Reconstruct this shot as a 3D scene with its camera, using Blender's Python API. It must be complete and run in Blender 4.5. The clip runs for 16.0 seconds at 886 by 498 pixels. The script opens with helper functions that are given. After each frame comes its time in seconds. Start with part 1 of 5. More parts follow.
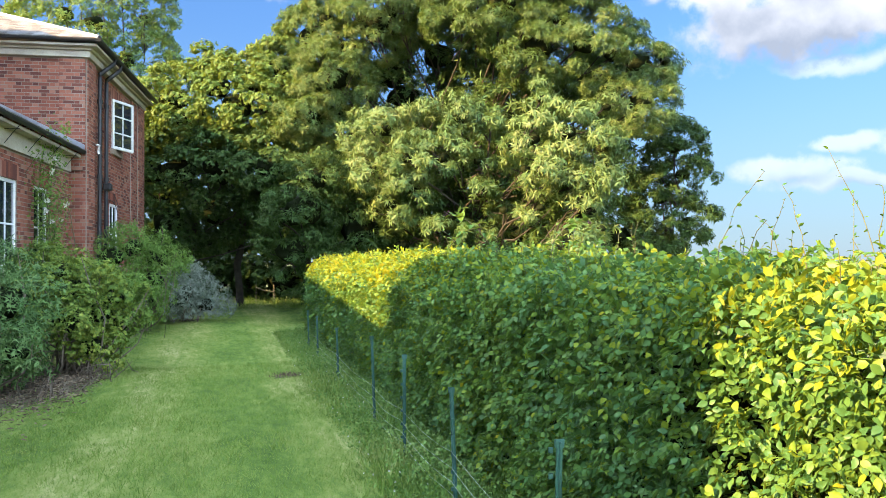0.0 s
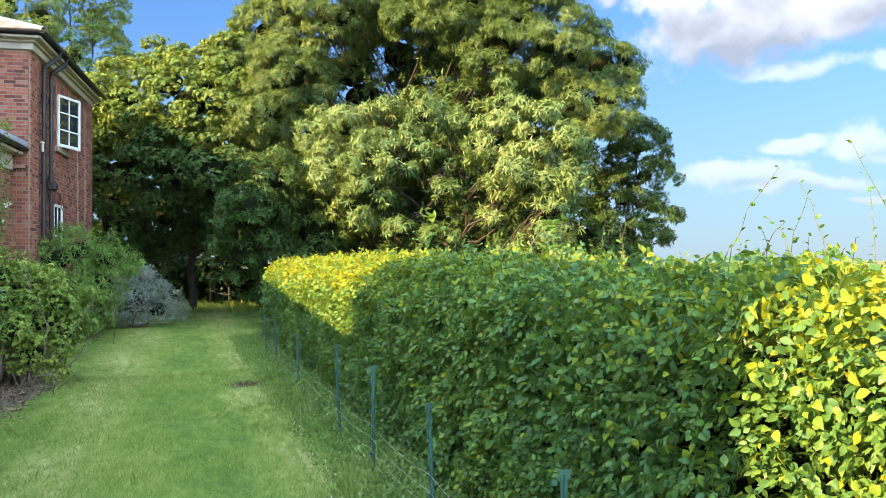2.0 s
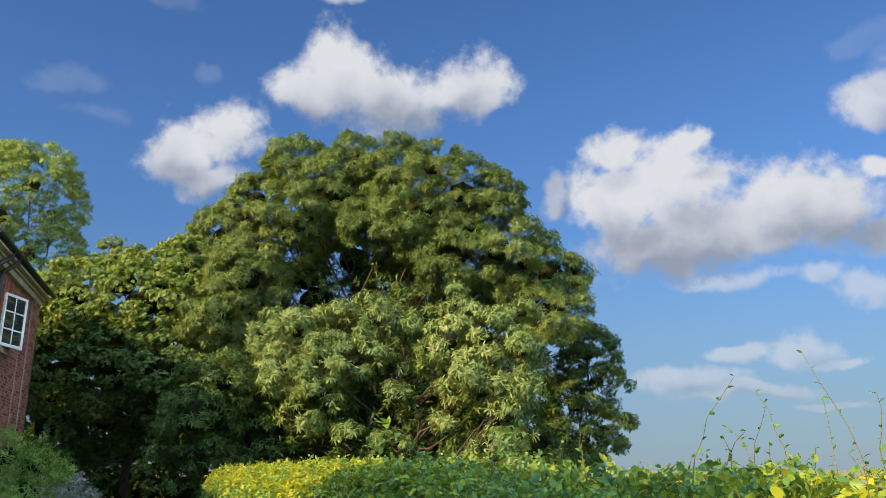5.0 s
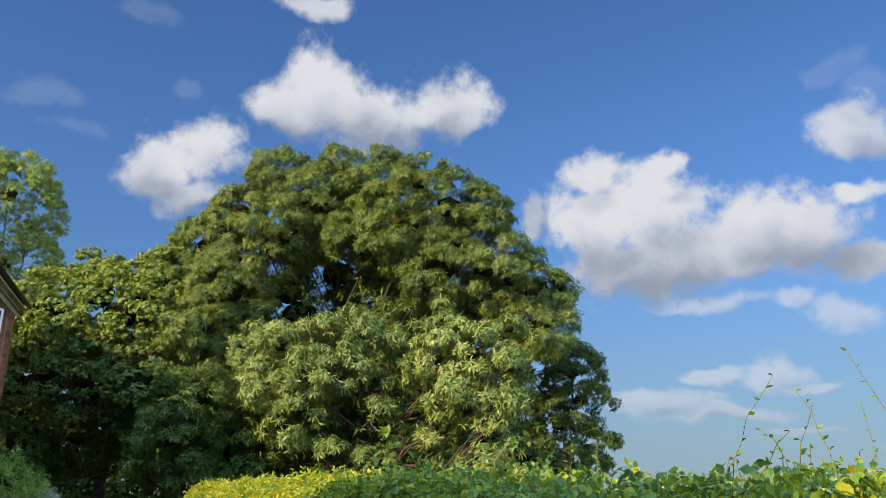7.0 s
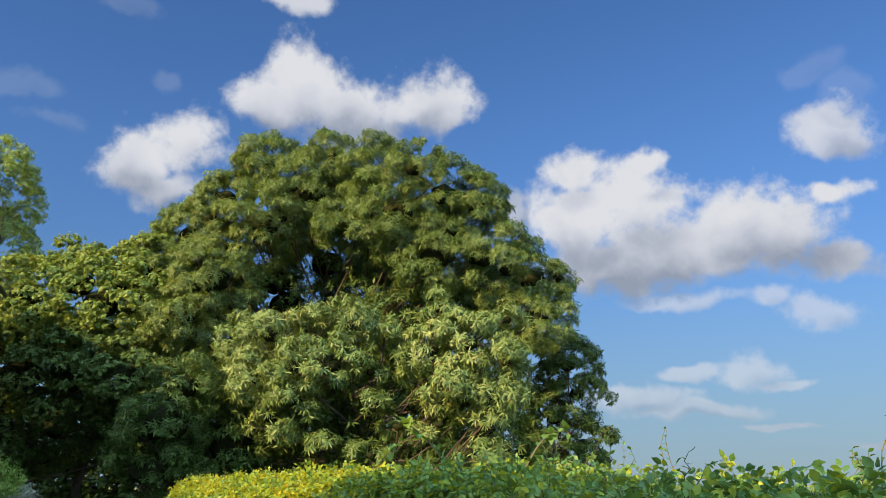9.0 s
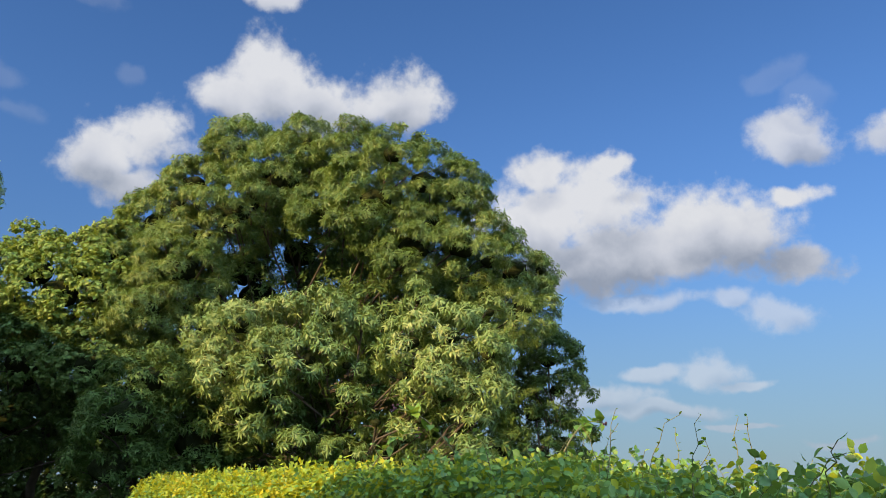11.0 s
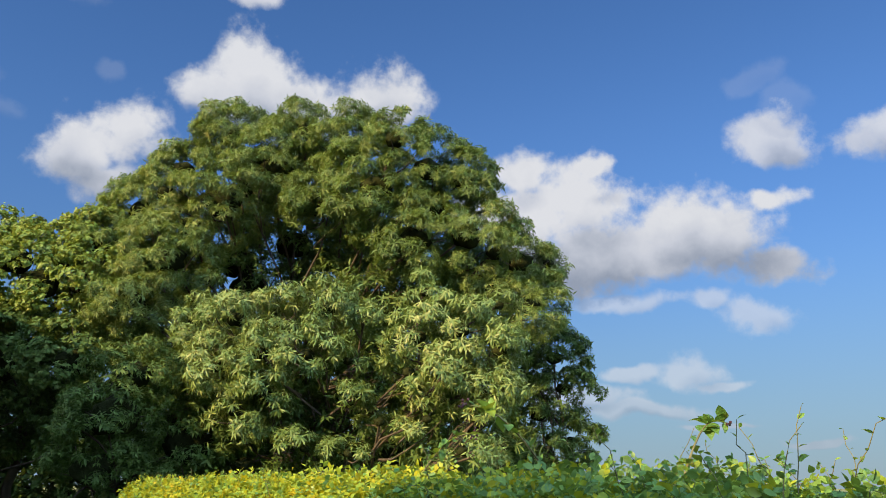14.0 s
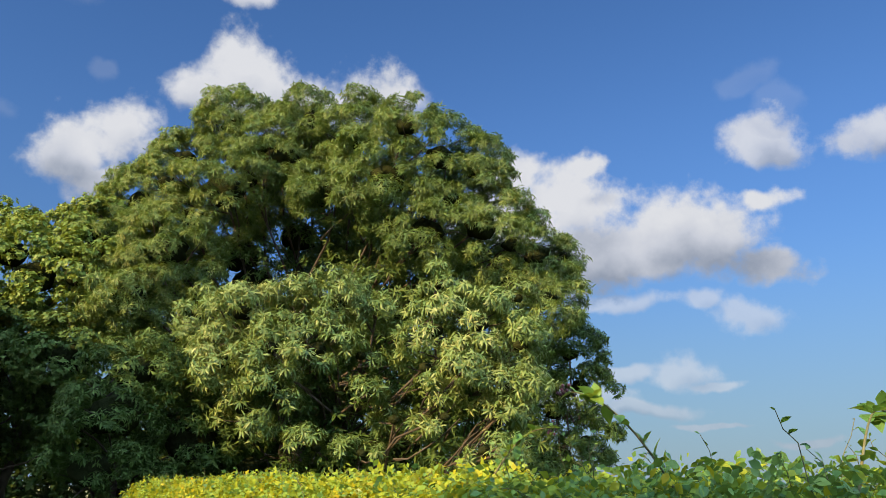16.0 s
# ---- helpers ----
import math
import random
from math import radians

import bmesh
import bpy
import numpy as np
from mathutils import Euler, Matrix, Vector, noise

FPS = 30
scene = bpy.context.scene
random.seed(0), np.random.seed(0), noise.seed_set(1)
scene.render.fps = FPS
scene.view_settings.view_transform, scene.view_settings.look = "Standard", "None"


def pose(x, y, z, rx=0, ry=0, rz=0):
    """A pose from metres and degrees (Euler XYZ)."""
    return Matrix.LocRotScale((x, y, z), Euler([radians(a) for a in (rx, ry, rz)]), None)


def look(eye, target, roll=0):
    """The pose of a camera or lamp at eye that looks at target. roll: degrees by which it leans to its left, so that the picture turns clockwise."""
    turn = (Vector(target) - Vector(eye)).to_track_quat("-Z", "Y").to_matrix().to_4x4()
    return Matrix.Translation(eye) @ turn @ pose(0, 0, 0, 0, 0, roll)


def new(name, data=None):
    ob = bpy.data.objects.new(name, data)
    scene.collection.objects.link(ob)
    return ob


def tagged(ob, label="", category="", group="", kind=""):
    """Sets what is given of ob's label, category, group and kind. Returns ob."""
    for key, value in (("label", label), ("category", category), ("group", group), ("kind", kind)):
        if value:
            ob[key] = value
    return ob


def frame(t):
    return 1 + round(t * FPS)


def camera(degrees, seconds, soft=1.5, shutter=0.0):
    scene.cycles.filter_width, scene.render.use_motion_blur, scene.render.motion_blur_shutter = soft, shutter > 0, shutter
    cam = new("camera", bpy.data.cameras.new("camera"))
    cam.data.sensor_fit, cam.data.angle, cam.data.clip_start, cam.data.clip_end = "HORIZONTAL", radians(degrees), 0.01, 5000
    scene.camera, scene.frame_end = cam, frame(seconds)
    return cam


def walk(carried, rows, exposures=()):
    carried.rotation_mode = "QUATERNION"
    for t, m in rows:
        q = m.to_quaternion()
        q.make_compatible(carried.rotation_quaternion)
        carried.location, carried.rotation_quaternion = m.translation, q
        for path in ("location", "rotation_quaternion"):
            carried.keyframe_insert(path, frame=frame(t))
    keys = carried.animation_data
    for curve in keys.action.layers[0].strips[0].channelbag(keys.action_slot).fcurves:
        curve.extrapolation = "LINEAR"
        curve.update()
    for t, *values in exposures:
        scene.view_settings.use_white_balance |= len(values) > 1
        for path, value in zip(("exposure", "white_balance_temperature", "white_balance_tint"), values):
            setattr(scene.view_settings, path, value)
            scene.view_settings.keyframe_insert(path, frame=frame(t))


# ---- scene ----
# ---------------------------------------------------------------- camera
cam = camera(58.06, 16.0, soft=0.6)
PATH = [
    (0, (-0.825, -11.340, 1.588), (1.799, -1.692, 1.750), -0.24),
    (0.5, (-0.822, -11.132, 1.585), (2.004, -1.541, 1.738), -0.32),
    (1, (-0.813, -10.990, 1.591), (2.153, -1.442, 1.748), -0.33),
    (1.5, (-0.827, -10.923, 1.608), (2.235, -1.405, 1.772), -0.35),
    (2, (-0.825, -10.895, 1.610), (2.318, -1.404, 1.784), -0.37),
    (2.5, (-0.831, -10.902, 1.614), (2.404, -1.442, 1.830), -0.34),
    (3, (-0.829, -10.895, 1.615), (2.505, -1.474, 1.987), -0.30),
    (3.5, (-0.829, -10.891, 1.614), (2.611, -1.524, 2.271), -0.23),
    (4, (-0.829, -10.878, 1.611), (2.691, -1.634, 3.077), -0.14),
    (4.5, (-0.846, -10.888, 1.614), (2.720, -1.819, 3.856), -0.12),
    (4.7, (-0.846, -10.885, 1.620), (2.730, -1.875, 4.077), -0.18),
    (5.2, (-0.880, -10.870, 1.610), (2.727, -1.965, 4.383), -0.10),
    (6, (-0.930, -10.790, 1.580), (2.760, -1.968, 4.504), 0.10),
    (6.8, (-0.983, -10.665, 1.548), (2.810, -1.886, 4.470), 0.21),
    (7, (-0.986, -10.607, 1.535), (2.834, -1.837, 4.451), 0.23),
    (7.5, (-0.957, -10.434, 1.533), (2.915, -1.678, 4.424), 0.25),
    (8, (-0.987, -10.249, 1.533), (2.937, -1.512, 4.408), 0.25),
    (8.5, (-1.044, -10.043, 1.546), (2.935, -1.329, 4.414), 0.23),
    (9, (-1.046, -9.858, 1.544), (3.001, -1.176, 4.412), 0.23),
    (11.5, (-0.974, -8.805, 1.541), (3.537, -0.349, 4.396), 0.25),
    (12, (-0.924, -8.608, 1.560), (3.649, -0.185, 4.413), 0.24),
    (12.5, (-0.921, -8.451, 1.577), (3.679, -0.044, 4.433), 0.22),
    (13, (-0.962, -8.259, 1.600), (3.651, 0.142, 4.455), 0.24),
    (13.5, (-0.998, -8.088, 1.622), (3.618, 0.311, 4.476), 0.28),
    (14, (-1.025, -7.905, 1.611), (3.607, 0.486, 4.463), 0.30),
    (14.5, (-1.009, -7.705, 1.612), (3.635, 0.678, 4.469), 0.28),
    (15, (-1.002, -7.506, 1.619), (3.663, 0.865, 4.476), 0.25),
    (15.5, (-1.038, -7.258, 1.621), (3.649, 1.103, 4.473), 0.27),
    (16, (-1.060, -7.034, 1.622), (3.644, 1.317, 4.476), 0.20),
]
EXPOSURE = [(0.0, 2.72, 6500, 10), (2.5, 2.72, 6500, 10), (3.0, 2.62, 6500, 10), (3.5, 2.37, 6500, 10), (4.0, 2.22, 6500, 10), (4.4, 1.95, 6500, 10), (4.9, 1.88, 6500, 10), (16.0, 1.88, 6500, 10)]
walk(cam, [(t, look(eye, aim, roll)) for t, eye, aim, roll in PATH], EXPOSURE)

# ---------------------------------------------------------------- daylight
SUN_FROM = Vector((-1.0, -0.35, 0.56)).normalized()
sun_data = bpy.data.lights.new("sun", "SUN")
sun_data.energy, sun_data.angle, sun_data.color = 4.4, radians(0.53), (1.0, 0.66, 0.28)
sun = new("sun", sun_data)
sun.matrix_world = look(SUN_FROM * 60, (0, 0, 0))


class Nodes:
    """Short hand to wire a node tree."""

    def __init__(self, tree):
        self.tree = tree
        tree.nodes.clear()

    def add(self, kind, sets=None, **ins):
        n = self.tree.nodes.new(kind)
        for k, v in (sets or {}).items():
            setattr(n, k, v)
        for k, v in ins.items():
            self.put(n.inputs[k.replace("_", " ")], v)
        return n

    def put(self, socket, v):
        if isinstance(v, bpy.types.NodeSocket):
            self.tree.links.new(v, socket)
        else:
            socket.default_value = v

    def math(self, op, a, b=0.0, c=0.0):
        n = self.tree.nodes.new("ShaderNodeMath")
        n.operation = op
        for i, v in enumerate((a, b, c)):
            self.put(n.inputs[i], v)
        return n.outputs[0]

    def mix(self, fac, a, b):
        n = self.tree.nodes.new("ShaderNodeMixRGB")
        for i, v in enumerate((fac, a, b)):
            self.put(n.inputs[i], v)
        return n.outputs[0]

    def noise(self, vec, scale, detail=4.0, rough=0.55):
        n = self.add("ShaderNodeTexNoise", Scale=scale, Detail=detail, Roughness=rough)
        if vec is not None:
            self.put(n.inputs["Vector"], vec)
        return n.outputs["Fac"]

    def ramp(self, fac, *stops):
        n = self.add("ShaderNodeValToRGB", Fac=fac)
        el = n.color_ramp.elements
        while len(el) < len(stops):
            el.new(0.5)
        for e, (p, col) in zip(el, stops):
            e.position, e.color = p, (*col, 1.0)
        return n.outputs["Color"]

    def step(self, v, lo, hi):
        n = self.add("ShaderNodeMapRange", {"interpolation_type": "SMOOTHSTEP"})
        self.put(n.inputs["Value"], v)
        n.inputs["From Min"].default_value, n.inputs["From Max"].default_value = lo, hi
        return n.outputs["Result"]


# The sky: clear evening blue with fair-weather cumulus. A puff: azimuth and height over the
# horizon of its middle, half width and half height, in degrees.
world = bpy.data.worlds.new("sky")
world.use_nodes = True
scene.world = world
w = Nodes(world.node_tree)
elev = math.asin(SUN_FROM.z)
sky = w.add("ShaderNodeTexSky", {"sky_type": "NISHITA", "sun_disc": False, "sun_elevation": elev,
                                 "sun_rotation": math.atan2(SUN_FROM.x, SUN_FROM.y), "air_density": 1.0,
                                 "dust_density": 0.05, "ozone_density": 1.6})
way = w.add("ShaderNodeTexCoord").outputs["Generated"]
sep = w.add("ShaderNodeSeparateXYZ", Vector=way)
azim = w.math("MULTIPLY", w.math("ARCTAN2", sep.outputs["X"], sep.outputs["Y"]), 57.2958)
elv = w.math("MULTIPLY", w.math("ARCSINE", sep.outputs["Z"]), 57.2958)
# ragged outlines
azim = w.math("ADD", azim, w.math("MULTIPLY", w.math("SUBTRACT", w.noise(way, 9.0, 3.0), 0.5), 4.5))
elv_soft = w.math("ADD", elv, w.math("MULTIPLY", w.math("SUBTRACT", w.noise(way, 11.0, 3.0), 0.5), 3.2))
CLOUD_CENTRE = [(13.9, 27.6, 3.4, 3.2), (17.2, 26.3, 3.4, 2.4), (11.2, 25.8, 3.0, 2.2), (23.7, 27.0, 3.1, 2.5), (16.4, 27.4, 3.2, 2.7), (21.6, 26.5, 3.0, 2.4), (19.4, 26.0, 3.0, 2.6)]
CLOUD_LEFT = [(5.9, 23.1, 3.9, 2.4), (2.2, 21.3, 3.4, 1.9), (5.1, 19.7, 2.8, 1.6)]
CLOUD_EAST = [(34.6, 18.1, 4.1, 2.6), (39.2, 19.4, 4.7, 3.0), (40.5, 16.2, 6.3, 3.0), (36.5, 15.2, 4.5, 2.4), (46.1, 17.8, 4.3, 2.9), (49.7, 16.8, 4.3, 2.4), (45.5, 15.4, 5.7, 2.0), (52.7, 18.5, 2.0, 0.9), (34.5, 22.1, 1.8, 1.7), (40.2, 22.1, 2.2, 0.9), (52.8, 14.4, 2.6, 1.2)]
CLOUD_LOW = [(39.0, 6.0, 3.7, 0.9), (42.7, 5.1, 4.9, 0.7), (42.1, 7.6, 2.0, 0.6), (46.5, 7.6, 2.4, 1.2), (48.1, 6.8, 2.4, 0.5), (47.8, 3.9, 2.4, 0.3), (52.9, 2.7, 2.4, 0.4), (42.6, 12.5, 4.7, 0.8), (47.7, 12.2, 1.7, 0.8), (50.7, 11.2, 2.5, 1.1)]
CLOUD_WISPS = [(53.1, 22.6, 2.5, 1.8), (12.8, 33.4, 3.0, 1.0), (30.2, 18.9, 1.1, 1.7), (59.1, 21.7, 2.8, 1.6)]
CLOUD_FAINT = [(-5.4, 24.8, 2.2, 1.0), (3.7, 26.6, 1.0, 0.7), (-3.2, 23.1, 2.6, 0.8), (0.7, 31.3, 1.9, 0.9), (52.5, 26.9, 2.0, 1.0), (54.3, 24.7, 1.4, 1.4)]


def puffs(rows, side=0.0, up=0.0):
    """The fullness of a bank of puffs, 1 in the middle of one and 0 at its rim, looked at a little to the side or higher up."""
    full = None
    for az, el, a, b in rows:
        dx = w.math("MULTIPLY", w.math("SUBTRACT", azim, az - side), 0.93 / a)
        dy = w.math("MULTIPLY", w.math("SUBTRACT", elv_soft, el - up), 0.93 / b)
        q = w.math("SUBTRACT", 1.0, w.math("SQRT", w.math("ADD", w.math("MULTIPLY", dx, dx), w.math("MULTIPLY", dy, dy))))
        full = q if full is None else w.math("SMOOTH_MAX", full, q, 0.3)
    return full


billow = w.noise(way, 12.0, 9.0, 0.58)
billow_fine = w.noise(way, 60.0, 6.0, 0.6)
rough_edge = w.math("ADD", w.math("MULTIPLY", w.math("SUBTRACT", billow, 0.5), 2.0),
                    w.math("MULTIPLY", w.math("SUBTRACT", billow_fine, 0.5), 0.6))
shift = w.add("ShaderNodeVectorMath", {"operation": "ADD"})
w.put(shift.inputs[0], way)
shift.inputs[1].default_value = (0.016, 0.0, -0.016)
relief = w.math("SUBTRACT", billow, w.noise(shift.outputs[0], 12.0, 9.0, 0.58))
cover, shade = None, None
for rows, thick, lift, base, head in ((CLOUD_CENTRE, 1.0, 1.6, 23.6, 27.6), (CLOUD_LEFT, 1.0, 1.4, 18.6, 22.6), (CLOUD_EAST, 1.0, 2.2, 13.4, 19.0), (CLOUD_LOW, 0.52, 0.6, 3.0, 8.0), (CLOUD_WISPS, 0.85, 1.0, 20.0, 23.0), (CLOUD_FAINT, 0.10, 0.5, 20.0, 26.0)):
    dens = w.math("ADD", puffs(rows), rough_edge)
    c = w.math("MULTIPLY", w.step(dens, -0.05, 0.58), thick)
    cover = c if cover is None else w.math("MAXIMUM", cover, c)
    # flat grey bases, and grey where much cloud lies above and sunwards
    s = w.step(w.math("ADD", puffs(rows, -0.8, lift), w.math("MULTIPLY", rough_edge, 0.3)), 0.2, 0.95)
    under = w.math("SUBTRACT", 1.0, w.step(elv_soft, base, head))
    s = w.math("MULTIPLY", w.math("ADD", w.math("MULTIPLY", s, 0.4), w.math("MULTIPLY", under, 0.6)), w.step(dens, -0.3, 0.2))
    shade = s if shade is None else w.math("MAXIMUM", shade, s)
shade = w.math("SUBTRACT", shade, w.math("MULTIPLY", relief, 0.9))
cloud_col = w.ramp(shade, (0.0, (4.7, 4.8, 5.05)), (0.4, (3.7, 3.9, 4.4)), (0.9, (1.9, 2.2, 2.8)))
back = w.add("ShaderNodeBackground", Strength=0.042)
deep = w.add("ShaderNodeHueSaturation", Saturation=1.2)
w.put(deep.inputs["Color"], sky.outputs[0])
# unseen cumulus sunwards and behind the walk, closer and brighter, added as fill light
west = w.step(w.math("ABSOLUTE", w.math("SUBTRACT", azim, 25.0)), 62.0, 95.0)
fill_clouds = w.math("MULTIPLY", w.math("MULTIPLY", w.step(w.noise(way, 3.2, 7.0, 0.55), 0.42, 0.58), west), w.step(elv, 2.0, 14.0))
haze = w.mix(w.step(elv, -4.0, 26.0), (0.34, 0.41, 0.49, 1), (0.67, 0.75, 0.94, 1))
blue = w.tree.nodes.new("ShaderNodeMixRGB")
blue.blend_type = "MULTIPLY"
w.put(blue.inputs[0], 1.0)
w.put(blue.inputs[1], deep.outputs[0])
w.put(blue.inputs[2], haze)
low = w.math("MULTIPLY", w.math("SUBTRACT", 1.0, w.step(elv, -2.0, 17.0)), 0.8)
full_sky = w.mix(fill_clouds, w.mix(cover, w.mix(low, blue.outputs[0], (1.36, 2.16, 3.2, 1)), cloud_col), (25.0, 32.0, 41.0, 1))
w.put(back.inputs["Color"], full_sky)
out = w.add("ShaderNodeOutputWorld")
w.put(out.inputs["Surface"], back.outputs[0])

# ---------------------------------------------------------------- materials
def material(name):
    m = bpy.data.materials.new(name)
    m.use_nodes = True
    n = Nodes(m.node_tree)
    end = n.add("ShaderNodeOutputMaterial")
    return m, n, end


def surface(name, stops, scale, rough=0.8, fine=40.0, bump=0.3, depth=0.01, metal=0.0, island=0.0, spec=0.4):
    """A plain surface: colours from a coarse noise, darkened and roughened by a fine one. island: how much single pieces differ."""
    m, n, end = material(name)
    at = n.add("ShaderNodeTexCoord").outputs["Object"]
    big = n.noise(at, scale, 5.0)
    if island:
        r = n.add("ShaderNodeNewGeometry").outputs["Random Per Island"]
        o = n.add("ShaderNodeObjectInfo").outputs["Random"]
        r = n.math("FRACT", n.math("ADD", r, o))
        big = n.math("ADD", n.math("MULTIPLY", big, 1.0 - island), n.math("MULTIPLY", r, island))
    col = n.ramp(big, *stops)
    small = n.noise(at, fine, 4.0, 0.65)
    col = n.mix(n.math("MULTIPLY", n.step(small, 0.35, 0.75), 0.35), col, n.mix(0.5, col, (0.02, 0.02, 0.015, 1)))
    b = n.add("ShaderNodeBsdfPrincipled", Metallic=metal)
    n.put(b.inputs["Base Color"], col)
    n.put(b.inputs["Roughness"], n.math("ADD", rough - 0.1, n.math("MULTIPLY", small, 0.2)))
    b.inputs["Specular IOR Level"].default_value = spec
    if bump:
        bm_ = n.add("ShaderNodeBump", Strength=bump, Distance=depth)
        n.put(bm_.inputs["Height"], small)
        n.put(b.inputs["Normal"], bm_.outputs[0])
    n.put(end.inputs["Surface"], b.outputs[0])
    return m


def foliage(name, stops, glow, share=0.4, rough=0.45, patch=0.5, gloss=0.22):
    """Leaves: each one its own tint, patches of new and old growth, and light that comes through the blade."""
    m, n, end = material(name)
    at = n.add("ShaderNodeTexCoord").outputs["Object"]
    r = n.add("ShaderNodeNewGeometry").outputs["Random Per Island"]
    o = n.add("ShaderNodeObjectInfo").outputs["Random"]
    r = n.math("FRACT", n.math("ADD", r, o))
    big = n.step(n.noise(at, patch, 3.0), 0.3, 0.7)
    col = n.ramp(n.math("ADD", n.math("MULTIPLY", r, 0.62), n.math("MULTIPLY", big, 0.38)), *stops)
    vein = n.noise(at, 55.0, 3.0)
    col = n.mix(n.math("MULTIPLY", vein, 0.35), col, n.mix(0.45, col, (0.01, 0.015, 0.004, 1)))
    b = n.add("ShaderNodeBsdfPrincipled", Roughness=rough)
    b.inputs["Specular IOR Level"].default_value = gloss
    n.put(b.inputs["Base Color"], col)
    bump = n.add("ShaderNodeBump", Strength=0.25, Distance=0.004)
    n.put(bump.inputs["Height"], vein)
    n.put(b.inputs["Normal"], bump.outputs[0])
    t = n.add("ShaderNodeBsdfTranslucent")
    n.put(t.inputs["Color"], n.mix(0.55, col, (*glow, 1)))
    mx = n.add("ShaderNodeMixShader", Fac=share)
    n.put(mx.inputs[1], b.outputs[0])
    n.put(mx.inputs[2], t.outputs[0])
    n.put(end.inputs["Surface"], mx.outputs[0])
    return m


def lawn_material():
    m, n, end = material("mown_grass")
    at = n.add("ShaderNodeTexCoord").outputs["Object"]
    sp = n.add("ShaderNodeSeparateXYZ", Vector=at)
    # mower stripes run along the hedge
    wob = n.math("MULTIPLY", n.noise(at, 0.5, 3.0), 0.5)
    stripe = n.math("SINE", n.math("MULTIPLY", n.math("ADD", sp.outputs["X"], wob), 3.3))
    # wheel marks of the mower
    mark = None
    for at_x in (0.36, -0.12, -1.35):
        d = n.math("ABSOLUTE", n.math("SUBTRACT", n.math("ADD", sp.outputs["X"], wob), at_x))
        d = n.math("SUBTRACT", 1.0, n.step(d, 0.015, 0.06))
        mark = d if mark is None else n.math("MAXIMUM", mark, d)
    along = n.add("ShaderNodeMapping", Vector=at)
    along.inputs["Scale"].default_value = (1.0, 0.35, 1.0)
    big = n.noise(along.outputs[0], 1.3, 6.0, 0.6)
    mid = n.noise(along.outputs[0], 10.0, 5.0, 0.7)
    fine = n.noise(at, 55.0, 4.0, 0.75)
    v = n.math("ADD", n.math("MULTIPLY", big, 0.42), n.math("ADD", n.math("MULTIPLY", mid, 0.38), n.math("MULTIPLY", fine, 0.20)))
    v = n.math("SUBTRACT", n.math("ADD", v, n.math("MULTIPLY", stripe, 0.055)), n.math("MULTIPLY", n.math("MULTIPLY", mark, n.step(big, 0.35, 0.6)), 0.06))
    col = n.ramp(v, (0.36, (0.075, 0.135, 0.022)), (0.46, (0.150, 0.225, 0.040)), (0.54, (0.25, 0.30, 0.070)), (0.64, (0.43, 0.40, 0.17)))
    b = n.add("ShaderNodeBsdfPrincipled", Roughness=0.9)
    b.inputs["Specular IOR Level"].default_value = 0.2
    n.put(b.inputs["Base Color"], col)
    bump = n.add("ShaderNodeBump", Strength=0.7, Distance=0.03)
    n.put(bump.inputs["Height"], n.noise(at, 90.0, 3.0, 0.7))
    n.put(b.inputs["Normal"], bump.outputs[0])
    n.put(end.inputs["Surface"], b.outputs[0])
    return m


def glass_material():
    m, n, end = material("window_glass")
    b = n.add("ShaderNodeBsdfPrincipled", Roughness=0.03)
    b.inputs["Base Color"].default_value = (0.02, 0.025, 0.03, 1)
    b.inputs["Specular IOR Level"].default_value = 1.0
    n.put(end.inputs["Surface"], b.outputs[0])
    return m


M_LAWN = lawn_material()
M_GLASS = glass_material()
M_SOIL = surface("dry_soil", ((0.3, (0.065, 0.050, 0.033)), (0.7, (0.16, 0.125, 0.085))), 4.0, 0.95, 60.0, 0.8, 0.02)
M_FIELD = surface("far_field", ((0.3, (0.06, 0.10, 0.025)), (0.7, (0.16, 0.16, 0.06))), 0.01, 0.95, 0.4, 0.0)
M_BRICK = surface("red_brick", ((0.12, (0.100, 0.036, 0.030)), (0.40, (0.235, 0.078, 0.052)), (0.72, (0.335, 0.122, 0.078)), (0.95, (0.33, 0.19, 0.14))), 1.1, 0.9, 60.0, 0.5, 0.006, island=0.75, spec=0.2)
M_LITTER = surface("dead_leaf", ((0.2, (0.07, 0.045, 0.028)), (0.6, (0.17, 0.115, 0.07)), (0.9, (0.30, 0.23, 0.15))), 3.0, 0.9, 50.0, 0.2, 0.003, island=0.8)
M_MORTAR = surface("lime_mortar", ((0.3, (0.23, 0.175, 0.14)), (0.7, (0.33, 0.265, 0.215))), 3.0, 0.95, 80.0, 0.4, 0.004, spec=0.2)
M_STONE = surface("painted_stone", ((0.3, (0.36, 0.31, 0.24)), (0.7, (0.50, 0.45, 0.36))), 2.0, 0.8, 30.0, 0.2, 0.004)
M_SILL = surface("sandstone_sill", ((0.3, (0.22, 0.16, 0.12)), (0.7, (0.36, 0.28, 0.21))), 4.0, 0.9, 40.0, 0.3, 0.004)
M_SLATE = surface("grey_slate", ((0.2, (0.13, 0.115, 0.105)), (0.55, (0.21, 0.19, 0.175)), (0.85, (0.30, 0.27, 0.235))), 3.0, 0.6, 40.0, 0.4, 0.006, island=0.6)
M_IRON = surface("black_iron", ((0.3, (0.014, 0.014, 0.016)), (0.7, (0.03, 0.028, 0.03))), 5.0, 0.5, 50.0, 0.1, 0.002)
